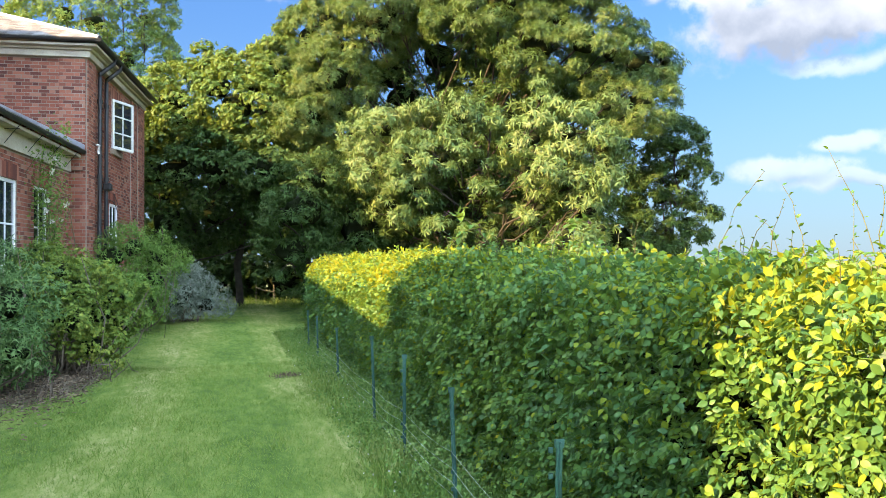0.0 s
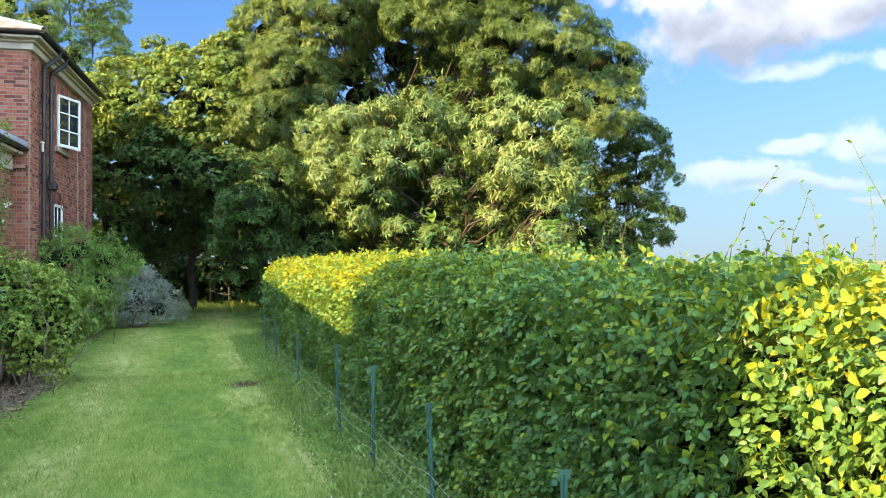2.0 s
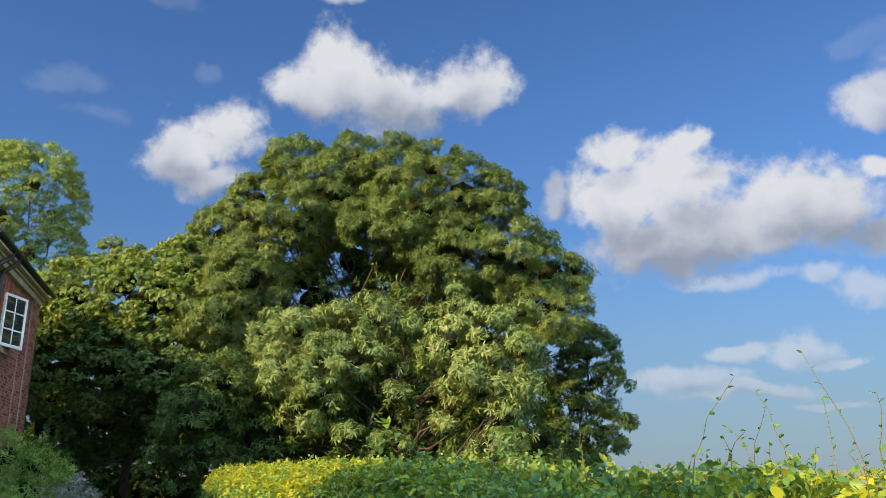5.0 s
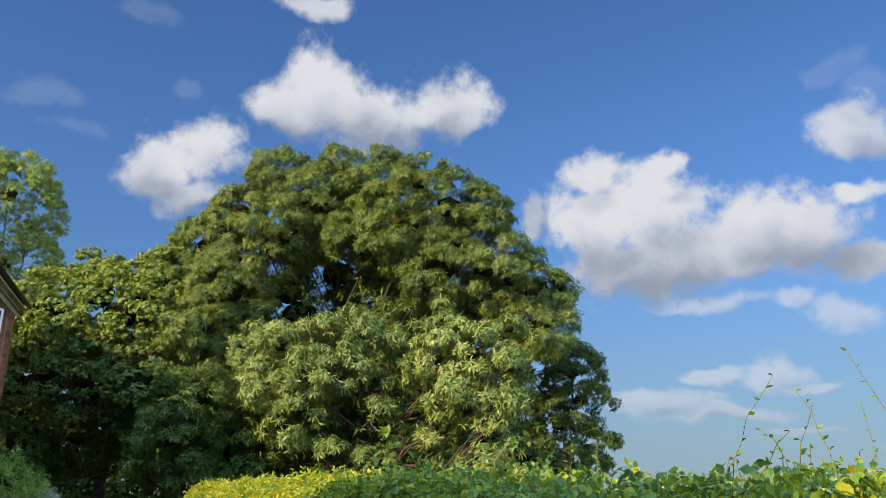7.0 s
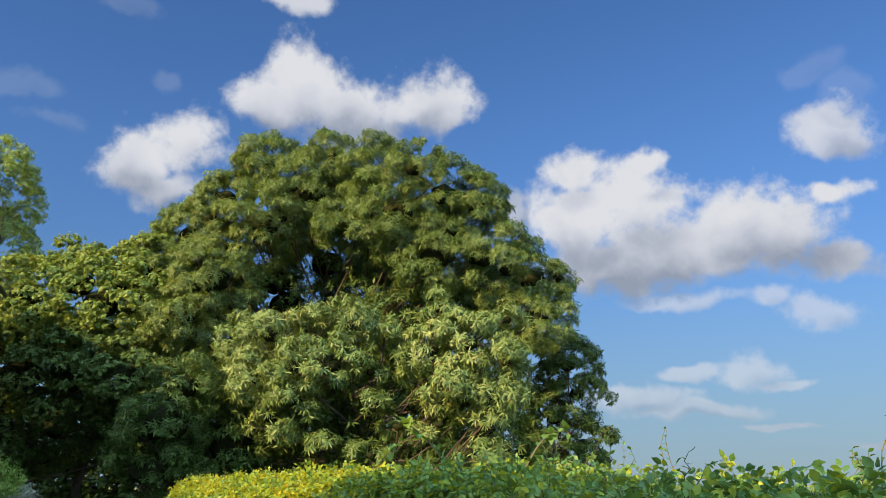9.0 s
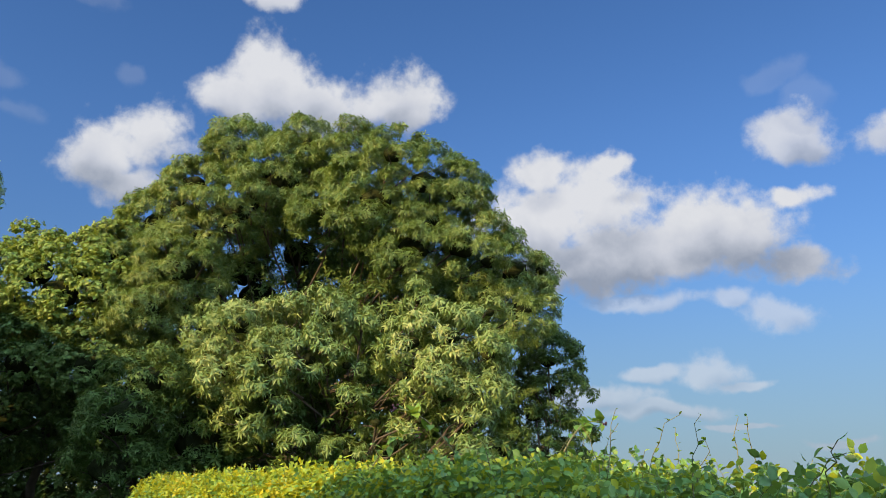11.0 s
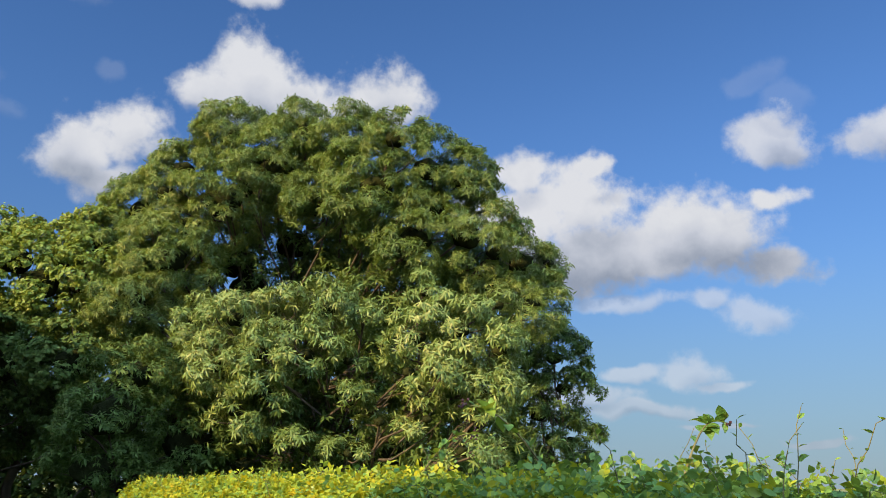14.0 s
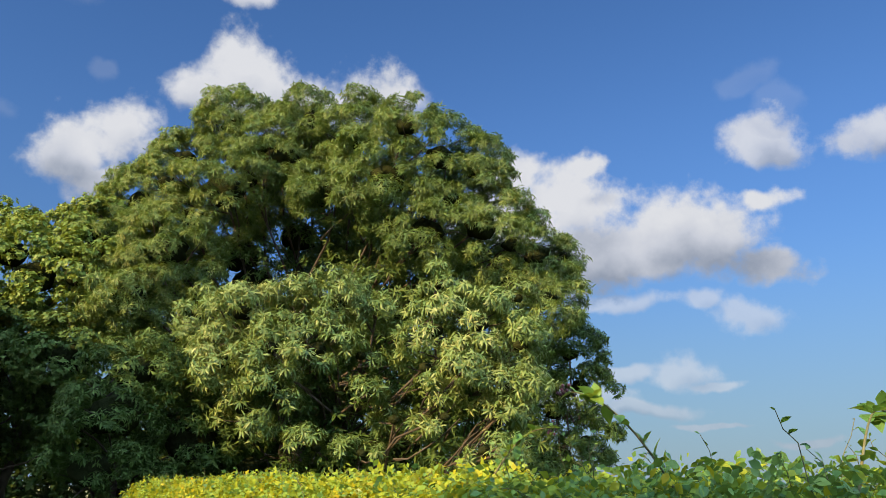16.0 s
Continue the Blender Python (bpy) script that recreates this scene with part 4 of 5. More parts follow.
def brick_mesh(u, up, out):
    key = (round(u, 3), round(up, 3), out)
    if key not in BRICKS:
        bm = bmesh.new()
        box(bm, 0, u, -0.02, 0.003 + out, 0, up)
        bmesh.ops.delete(bm, geom=[f for f in bm.faces if f.normal.y < -0.5], context="FACES")
        me = bpy.data.meshes.new("brick")
        bm.to_mesh(me)
        bm.free()
        me.materials.append(M_BRICK)
        BRICKS[key] = me
    return BRICKS[key]


def bricks(face, u0, u1, z0, z1, holes, out=0.0, single=None):
    """Flemish bond on a wall face; the stretch single = (u0, u1, z0, z1) is laid of separate bricks, the rest is joined."""
    o, a, n = face
    turn = Matrix((a, n, Vector((0, 0, 1)))).transposed().to_4x4()
    vs, fs, row = [], [], 0
    z = z0
    while z + 0.063 <= z1 + 0.01:
        u, k = u0 - 0.056 - 0.169 * (row % 2), 0
        while u < u1 - 0.02:
            w_ = 0.215 if k % 2 else 0.1025
            lo, hi = max(u, u0), min(u + w_, u1)
            mid = (lo + hi) / 2
            for h in holes:
                if h[2] < z + 0.05 and h[3] > z + 0.02:
                    if lo < h[0] < hi:
                        hi = h[0]
                    if lo < h[1] < hi:
                        lo = h[1]
                    if h[0] <= lo and hi <= h[1]:
                        hi = lo
            if hi - lo > 0.02:
                j = rng.uniform(-0.0025, 0.0025)
                if single and single[0] <= mid <= single[1] and single[2] <= z <= single[3]:
                    ob = new("brick", brick_mesh(hi - lo, 0.062, round(out, 3)))
                    ob.matrix_basis = Matrix.Translation(o + a * lo + n * j + Vector((0, 0, z))) @ turn
                    ob.parent = house
                else:
                    d = 0.003 + out + j
                    q = [o + a * s + n * e + Vector((0, 0, h)) for s in (lo, hi) for e in (-0.02, d) for h in (z, z + 0.062)]
                    b = len(vs)
                    vs += [tuple(v) for v in q]
                    flip = 1 if a.cross(n).z > 0 else -1
                    for t in ((2, 3, 7), (2, 7, 6), (0, 1, 3), (0, 3, 2), (4, 6, 7), (4, 7, 5), (1, 5, 7), (1, 7, 3), (0, 2, 6), (0, 6, 4)):
                        fs.append(tuple(b + i for i in t[::flip]))
            u += w_ + 0.0102
            k += 1
        z += 0.075
        row += 1
    hang("brickwork", tri_mesh("brickwork", vs, fs, False), M_BRICK, house, "weathered red bricks in Flemish bond", "stuff")


SIDE_HOLES = [(2.35, 3.25, 4.40, 5.62), (2.15, 3.0, 1.55, 3.04)]
WING_HOLES = [(3.15, 4.05, 1.50, 3.05), (1.45, 2.25, 1.50, 3.05), (5.4, 6.3, 1.50, 3.05)]
walling(SIDE, 6.0, 0, 6.02, SIDE_HOLES)
walling(FRONT, 9.0, 0, 6.02, [])
walling(WING, 11.9, 0, 3.55, WING_HOLES)
bm = bmesh.new()
box(bm, -9.0, -8.7, 0.3, 5.7, 0, 6.02)
box(bm, -8.7, -0.3, 5.7, 6.0, 0, 6.02)
box(bm, -6.0, -5.7, -11.9, 0.0, 0, 3.55)
part("rear_wall", bm, M_BRICK, house)
bricks(SIDE, 0.0, 6.0, 0.0, 6.0, SIDE_HOLES)
bricks(FRONT, 0.0, 2.6, 3.0, 6.0, [], single=(0.5, 2.2, 4.6, 5.99))
bricks(FRONT, 0.0, 0.34, 0.0, 3.0, [])
bricks(WING, 0.0, 7.0, 0.0, 3.55, WING_HOLES)
# pilasters
for face, u0, u1, z0, d in ((FRONT, 0.0, 0.52, 3.6, 0.05), (SIDE, 0.0, 0.62, 0.0, 0.05), (SIDE, 5.22, 6.0, 0.0, 0.09), (SIDE, 4.5, 5.2, 0.0, 0.045)):
    bm = bmesh.new()
    slab(bm, face, u0 + 0.004, u1 - 0.004, z0, 6.018, 0.001, d)
    p_ = part("pilaster", bm, M_MORTAR, house, "shallow brick pilaster")
    o, a, n = face
    bricks((o + n * d, a, n), u0, u1, z0, 6.0, [])

# cornice, eaves and gutters
def band(name, z0, z1, out, mat, label=""):
    bm = bmesh.new()
    box(bm, -9.0 - out, out, -out, 6.0 + out, z0, z1)
    bmesh.ops.bevel(bm, geom=[e for e in bm.edges if abs(e.verts[0].co.z - e.verts[1].co.z) < 1e-4], offset=0.012, segments=2, affect="EDGES", profile=0.5)
    return part(name, bm, mat, house, label)


band("frieze", 6.022, 6.16, 0.11, M_STONE, "cream painted stone frieze")
band("cornice", 6.163, 6.22, 0.17, M_STONE)
band("soffit", 6.223, 6.28, 0.29, M_STONE, "cream boarded eaves")


def gutter(a, b, parent):
    """A half-round iron gutter."""
    a, b = Vector(a), Vector(b)
    d = (b - a).normalized()
    s = d.cross(Vector((0, 0, 1)))
    bm = bmesh.new()
    rings = []
    for p in (a, b):
        rings.append([bm.verts.new(p + s * 0.06 * math.cos(t) + Vector((0, 0, 0.06 * math.sin(t)))) for t in np.linspace(math.pi, 2 * math.pi, 9)]
                     + [bm.verts.new(p + s * 0.05 * math.cos(t) + Vector((0, 0, 0.05 * math.sin(t)))) for t in np.linspace(2 * math.pi, math.pi, 9)])
    m = len(rings[0])
    for i in range(m):
        bm.faces.new((rings[0][i], rings[0][(i + 1) % m], rings[1][(i + 1) % m], rings[1][i]))
    for r in rings:
        bm.faces.new(r)
    return part("gutter", bm, M_IRON, parent, "black iron gutter")


gutter((-9.3, -0.35, 6.36), (0.4, -0.35, 6.36), house)
gutter((0.35, -0.4, 6.36), (0.35, 6.4, 6.36), house)


def slated(name, corners, gauge, width):
    """A slated slope between eaves corners a, b and ridge ends c, d: courses of slates that lap."""
    a, b, c, d = (Vector(q) for q in corners)
    up = ((c + d) / 2 - (a + b) / 2)
    n = int(up.length / gauge)
    bm = bmesh.new()
    bm.faces.new([bm.verts.new(q) for q in (a, b, c, d)] if (c - d).length > 0.01 else [bm.verts.new(q) for q in (a, b, c)])
    bmesh.ops.recalc_face_normals(bm, faces=bm.faces[:])
    roof = part(name, bm, M_SLATE, house, "grey slate roof slope")
    out = (b - a).cross(d - a).normalized()
    if out.z < 0:
        out = -out
    vs, fs = [], []
    for i in range(n):
        l0, l1 = a.lerp(d, i / n), a.lerp(d, min((i + 1.9) / n, 1.0))
        r0, r1 = b.lerp(c, i / n), b.lerp(c, min((i + 1.9) / n, 1.0))
        m = max(1, int((r0 - l0).length / width))
        for k in range(m + 1):
            s0, s1 = max(0, (k - 0.5 * (i % 2)) / m), min(1, (k + 1 - 0.5 * (i % 2)) / m)
            if s1 - s0 < 0.02 / m:
                continue
            e = (s1 - s0) * 0.012
            lift = out * (0.016 + rng.uniform(0, 0.004))
            q = [l0.lerp(r0, s0 + e) + lift, l0.lerp(r0, s1 - e) + lift, l1.lerp(r1, s1 - e) + out * 0.004, l1.lerp(r1, s0 + e) + out * 0.004,
                 l0.lerp(r0, s0 + e), l0.lerp(r0, s1 - e)]
            g = len(vs)
            vs += [tuple(v) for v in q]
            fs += [(g, g + 1, g + 2), (g, g + 2, g + 3), (g, g + 4, g + 5), (g, g + 5, g + 1)]
    return hang("slating", tri_mesh("slating", vs, fs, False), M_SLATE, roof, "lapped grey slates", "stuff")


RIDGE = 6.38 + 3.34 * math.tan(radians(23))
slated("roof", ((-9.34, -0.34, 6.38), (0.34, -0.34, 6.38), (-3.0, 3.0, RIDGE), (-6.0, 3.0, RIDGE)), 0.16, 0.26)
slated("roof", ((0.34, -0.34, 6.38), (0.34, 6.34, 6.38), (-3.0, 3.0, RIDGE), (-3.0, 3.0, RIDGE)), 0.16, 0.26)
slated("roof", ((0.34, 6.34, 6.38), (-9.34, 6.34, 6.38), (-6.0, 3.0, RIDGE), (-3.0, 3.0, RIDGE)), 0.16, 0.26)
hang("hip", tri_mesh("hip", *tube([(0.36, -0.36, 6.39), (-3.0, 3.0, RIDGE + 0.02)], [0.05, 0.05], 8)), M_LEAD, house, "pale lead hip roll")

# the low wing: boxed eaves on iron brackets, gutter, slates and lead flashing
bm = bmesh.new()
slab(bm, WING, 0.02, 11.9, 3.553, 3.86, 0.0, 0.06)
part("frieze", bm, M_STONE, house, "cream painted board under the eaves")
bm = bmesh.new()
slab(bm, WING, 0.02, 11.9, 3.863, 3.92, 0.0, 0.26)
part("soffit", bm, M_STONE, house)
gutter((WING_X + 0.32, -11.9, 3.99), (WING_X + 0.32, -0.06, 3.99), house)
for k in range(8):
    y = -0.5 - 1.15 * k
    hang("bracket", tri_mesh("bracket", *join([tube([(WING_X + 0.065, y, 3.60), (WING_X + 0.20, y, 3.78), (WING_X + 0.32, y, 3.92)], [0.007] * 3, 5),
                                               tube([(WING_X + 0.065, y, 3.84), (WING_X + 0.30, y, 3.845)], [0.006] * 2, 5)])), M_IRON, house, "black iron gutter bracket")
slated("roof", ((WING_X + 0.36, -11.9, 4.0), (WING_X + 0.36, -0.06, 4.0), (-3.1, -0.06, 5.52), (-3.1, -11.9, 5.52)), 0.16, 0.26)
slated("roof", ((-6.3, -0.06, 4.0), (-6.3, -11.9, 4.0), (-3.1, -11.9, 5.52), (-3.1, -0.06, 5.52)), 0.16, 0.26)
bm = bmesh.new()
vs = [bm.verts.new(q) for q in ((WING_X + 0.34, -0.062, 4.02), (-3.1, -0.062, 5.54), (-3.1, -0.062, 5.68), (WING_X + 0.34, -0.062, 4.14))]
bm.faces.new(vs)
bmesh.ops.solidify(bm, geom=bm.faces[:], thickness=0.008)
part("flashing", bm, M_LEAD, house, "pale lead flashing against the brick")

# downpipes
for s, lean_ in ((0.80, -0.36), (1.42, -0.1)):
    hang("downpipe", tri_mesh("downpipe", *tube([(0.36, s + 0.35, 6.30), (0.34, s + 0.30, 6.18), (0.10, s, 5.86), (0.10, s, 5.78), (0.10, s, 4.0), (0.10, s, 0.1)], [0.05, 0.05, 0.05, 0.045, 0.045, 0.045], 10)), M_IRON, house, "black cast-iron downpipe")
    for z in (5.2, 3.5, 1.7):
        hang("pipe_collar", tri_mesh("pipe_collar", *tube([(0.10, s, z), (0.10, s, z + 0.09)], [0.062, 0.062], 10)), M_IRON, house)
bm = bevelled(0.04, 0.22, 1.32, 1.54, 3.28, 3.46, 0.03)
part("hopper", bm, M_IRON, house, "black rainwater hopper")
bm = bevelled(0.06, 0.12, 0.62, 0.78, 4.22, 4.26, 0.008)
box(bm, 0.07, 0.11, 0.74, 0.78, 4.05, 4.22)
part("overflow_pipe", bm, M_WHITE, house, "white plastic overflow pipe")
for k, zz in enumerate((3.20, 3.0)):
    hang("cable", tri_mesh("cable", *tube([(0.02, 1.55, zz + 0.15), (0.02, 2.6, zz + 0.10), (0.02, 3.0, zz - 0.15)], [0.008] * 3, 5)), M_IRON, house)


def sash(face, hole, bars, name="window", inset=0.09, tilt=0.0, sill=True):
    """A white painted window in its opening: frame, glazing bars, panes, stone sill and brick lintel."""
    o, a, n = face
    u0, u1, z0, z1 = hole
    win = new(name)
    win.parent = house
    tagged(win, "white painted timber window with glazing bars")

    def bar(nm, s0, s1, h0, h1, d0, d1, mat):
        bm = bmesh.new()
        slab(bm, (Vector((0, 0, 0)), a, n), s0, s1, h0, h1, d0, d1)
        bmesh.ops.bevel(bm, geom=bm.edges[:], offset=0.004, segments=1, affect="EDGES", profile=0.5)
        return part(nm, bm, mat, win)

    w_, h_ = u1 - u0, z1 - z0
    hinge = o + a * u0 + Vector((0, 0, z0)) - n * inset
    win.matrix_basis = Matrix.Translation(hinge) @ Matrix.Rotation(radians(tilt), 4, "Z")
    for nm, q in (("frame", (0.0, 0.06, 0, h_)), ("frame", (w_ - 0.06, w_, 0, h_)), ("frame", (0.062, w_ - 0.062, h_ - 0.06, h_)), ("frame", (0.062, w_ - 0.062, 0, 0.07))):
        bar(nm, *q, -0.03, 0.03, M_WHITE)
    cols, rows = bars
    for i in range(1, cols):
        bar("glazing_bar", w_ * i / cols - 0.012, w_ * i / cols + 0.012, 0.075, h_ - 0.065, -0.012, 0.018, M_WHITE)
    for j in range(1, rows):
        bar("meeting_rail", 0.065, w_ - 0.065, h_ * j / rows - 0.016, h_ * j / rows + 0.016, -0.014, 0.022, M_WHITE)
    for i in range(cols):
        for j in range(rows):
            bm = bmesh.new()
            slab(bm, (Vector((0, 0, 0)), a, n), w_ * i / cols + 0.005, w_ * (i + 1) / cols - 0.005, h_ * j / rows + 0.005, h_ * (j + 1) / rows - 0.005, -0.004, 0.002)
            part("pane", bm, M_GLASS, win)
    # black panel painted as the darkness of the room
    bm = bmesh.new()
    slab(bm, face, u0 - 0.0, u1 + 0.0, z0, z1, -0.30, -0.26)
    part("blind", bm, M_INNER_SHADE, house, "dark panel standing in for the unlit room")
    if sill:
        bm = bmesh.new()
        slab(bm, face, u0 - 0.12, u1 + 0.12, z0 - 0.14, z0 - 0.003, -0.08, 0.07)
        bmesh.ops.bevel(bm, geom=bm.edges[:], offset=0.012, segments=2, affect="EDGES", profile=0.5)
        part("sill", bm, M_SILL, house, "weathered stone sill")
    k = max(5, int(w_ / 0.085))
    for i in range(k):
        bm = bmesh.new()
        s0, s1 = u0 - 0.06 + (w_ + 0.12) * i / k, u0 - 0.06 + (w_ + 0.12) * (i + 1) / k - 0.008
        slab(bm, face, s0, s1, z1 + 0.004, z1 + 0.27, 0.0, 0.012)
        part("lintel_brick", bm, M_BRICK, house)
    return win


sash(SIDE, SIDE_HOLES[0], (2, 3), inset=-0.02, tilt=-20)
sash(SIDE, SIDE_HOLES[1], (2, 2), inset=0.03)
for q in WING_HOLES:
    sash(WING, q, (2, 2), inset=0.05)

# unseen taller range further along, added out of view to shade the hedge
bm = bmesh.new()
box(bm, -7.0, WING_X - 0.05, -18.45, -13.3, 0.0, 5.6)
unseen_range = part("range", bm, M_BRICK, house)
bm = bmesh.new()
vs = [bm.verts.new(q) for q in ((-7.2, -18.65, 5.6), (-0.2, -18.65, 5.6), (-0.2, -13.25, 5.6), (-7.2, -13.25, 5.6), (-3.7, -16.2, 6.6), (-3.7, -15.4, 6.6))]
for f in ((0, 1, 4), (1, 2, 5, 4), (2, 3, 5), (3, 0, 4, 5), (3, 2, 1, 0)):
    bm.faces.new([vs[i] for i in f])
part("range_roof", bm, M_SLATE, house)
# unseen length of wing, added to carry the eaves' shadow along the hedge
bm = bmesh.new()
box(bm, -3.1, WING_X - 0.05, -13.28, -11.95, 0.0, 3.9)
part("wing_end", bm, M_BRICK, house)
bm = bmesh.new()
vs = [bm.verts.new((x, y, z)) for y in (-13.24, -11.92) for x, z in ((WING_X + 0.36, 3.95), (WING_X + 0.36, 4.05), (-3.1, 5.57), (-3.1, 3.95))]
for f in ((0, 1, 2, 3), (7, 6, 5, 4), (0, 4, 5, 1), (1, 5, 6, 2), (2, 6, 7, 3), (3, 7, 4, 0)):
    bm.faces.new([vs[i] for i in f])
part("wing_end_roof", bm, M_SLATE, house)

# block out of view, added to keep the sun off the front wall
bm = bmesh.new()
box(bm, -8.8, -1.75, -3.4, -0.065, 4.3, 7.0)
part("attic", bm, M_BRICK, house)
bm = bmesh.new()
vs = [bm.verts.new(q) for q in ((-9.0, -3.6, 7.0), (-1.6, -3.6, 7.0), (-1.6, -0.07, 7.0), (-9.0, -0.07, 7.0), (-7.2, -1.7, 7.6), (-3.6, -1.7, 7.6))]
for f in ((0, 1, 5, 4), (1, 2, 5), (2, 3, 4, 5), (3, 0, 4), (3, 2, 1, 0)):
    bm.faces.new([vs[i] for i in f])
part("attic_roof", bm, M_SLATE, house)

# ---------------------------------------------------------------- fence
def fence():
    f = thing("electric_fence", "green plastic fence posts with thin white wires", "fence")
    posts = ((0.52, -8.19, 0.84), (0.60, -6.39, 0.78), (0.61, -4.81, 0.82), (0.60, -3.50, 0.86), (0.62, -0.7, 0.72), (0.63, 1.8, 0.72), (0.64, 3.4, 0.72), (0.62, -10.2, 0.84))
    for x, y, h in posts:
        bm = bmesh.new()
        box(bm, x - 0.013, x + 0.013, y - 0.006, y + 0.006, -0.05, h)
        box(bm, x - 0.005, x + 0.005, y - 0.017, y + 0.017, -0.05, h - 0.01)
        box(bm, x - 0.02, x + 0.02, y - 0.008, y + 0.008, h - 0.035, h)
        bmesh.ops.rotate(bm, verts=bm.verts, cent=(x, y, 0), matrix=Matrix.Rotation(rng.uniform(-0.05, 0.05), 3, "Y") @ Matrix.Rotation(rng.uniform(-0.04, 0.04), 3, "X"))
        p = part("post", bm, M_POST, f)
        for z in np.arange(0.12, h - 0.05, 0.11):
            bm = bmesh.new()
            box(bm, x - 0.030, x - 0.012, y - 0.007, y + 0.007, z, z + 0.022)
            part("clip", bm, M_POST, p)
    order = sorted(posts, key=lambda q: q[1])
    for z in (0.37, 0.27, 0.18, 0.10):
        pts = []
        for (x0, y0, _), (x1, y1, _) in zip(order, order[1:]):
            for k in range(6):
                t = k / 6
                pts.append((x0 + (x1 - x0) * t - 0.03, y0 + (y1 - y0) * t, z - 0.035 * math.sin(t * math.pi) + rng.uniform(-0.004, 0.004)))
        hang("wire", tri_mesh("wire", *tube(pts, [0.0014] * len(pts), 4)), M_WIRE, f, "thin pale polywire")
    return f


fence()


# ---------------------------------------------------------------- border shrubs
def shrub(name, label, at, lobes, mat, leaf, per_m2, count, shape, stems=7, split=5, under=-0.8, spread=0.25):
    s = thing(name, label, "shrub", at)
    loose = [(*(np.array(q[:3]) + d * q[3] * np.array([1.0, 1.0, 0.9]) * 1.1), q[3] * rng.uniform(0.2, 0.4)) for q in lobes for d in ball(4) if q[2] + d[2] * q[3] > 0.15]
    lobes = lobes + loose
    pieces = [branch(rng.normal(size=3) * np.array([spread, spread, 0]) * 0.6, np.array(q[:3]) + rng.normal(size=3) * 0.1, 0.018, 0.006, 0.12) for q in (lobes * 3)[:max(stems, len(lobes))]]
    for q in pieces:
        hang("stem", tri_mesh("stem", *q), M_TWIG, s)
    # near-black filling in place of the shade within the shrub
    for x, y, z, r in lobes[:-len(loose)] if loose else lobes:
        hang("core", tri_mesh("core", *shade_lump(x, y, max(z, r * 0.5), r * 0.8)), M_INNER_SHADE, s, "dark lump that paints the shade inside the shrub")
    blades("foliage", shape, *rosettes(pads(lobes, split), per_m2, leaf, count, under=under, inner=0.35), mat, s)
    return s


shrub("shrub", "loose blue-green shrub at the edge of the lawn", (-3.65, -0.7, 0.0), [(0.2, 0.1, 1.1, 0.62), (-0.5, 0.2, 1.2, 0.7), (0.1, -0.5, 0.75, 0.6), (0.35, -0.1, 0.55, 0.5), (-0.35, -1.0, 0.5, 0.6), (-0.1, 0.3, 0.45, 0.5), (-0.5, -1.3, 0.9, 0.6), (-0.6, -0.5, 1.0, 0.7), (-0.2, 0.6, 1.35, 0.5), (-0.7, 0.9, 1.6, 0.55)], M_BLUISH, 0.085, 50, 6, SLIM, 9)
shrub("shrub", "golden-green shrub with small yellow leaves", (-2.95, 1.0, 0.0), [(0.0, 0.0, 1.2, 0.5), (0.35, 0.15, 0.85, 0.45), (-0.35, 0.3, 1.3, 0.5), (0.05, -0.35, 0.8, 0.5), (0.3, -0.2, 0.42, 0.38), (-0.6, -0.2, 1.1, 0.5), (0.25, 0.6, 1.0, 0.4), (-0.1, -0.1, 1.5, 0.32), (0.55, 0.1, 1.1, 0.36), (0.62, 0.35, 0.7, 0.34)], M_GOLD, 0.05, 120, 6, KITE, 12)
shrub("shrub", "tall bright green shrub against the brick wall", (-2.8, 8.4, 0.0), [(-0.1, 0.0, 1.95, 0.6), (0.4, 0.3, 1.65, 0.6), (-0.5, -0.5, 1.75, 0.6), (0.35, -0.2, 1.2, 0.6), (0.0, -0.5, 0.9, 0.65), (0.2, 0.1, 0.6, 0.6), (-0.5, -0.6, 0.9, 0.7)], M_SHRUB, 0.10, 48, 6, SLIM, 8)
shrub("shrub", "low leafy shrub beside the house corner", (-3.1, 4.0, 0.0), [(0.0, 0.0, 0.8, 0.7), (-0.5, -0.6, 1.0, 0.7), (0.2, 0.7, 0.6, 0.6), (-0.6, -1.4, 0.9, 0.7)], M_SHRUB, 0.08, 45, 6, SLIM, 6)
shrub("lavender_bush", "rounded silver-grey bush on the lawn's edge", (-1.85, 10.9, 0.05), [(0.0, 0.0, 0.58, 0.78), (0.5, 0.1, 0.42, 0.6), (-0.5, 0.0, 0.48, 0.65), (0.1, -0.3, 0.78, 0.55)], M_SILVER, 0.07, 105, 7, SLIM, 8)
shrub("shrub", "dark green shrub behind the silver bush", (-2.8, 12.6, 0.1), [(0.0, 0.0, 0.9, 0.8), (0.4, 0.6, 0.7, 0.7), (-0.3, -0.6, 0.8, 0.7)], M_SHRUB, 0.09, 40, 6, SLIM, 6)


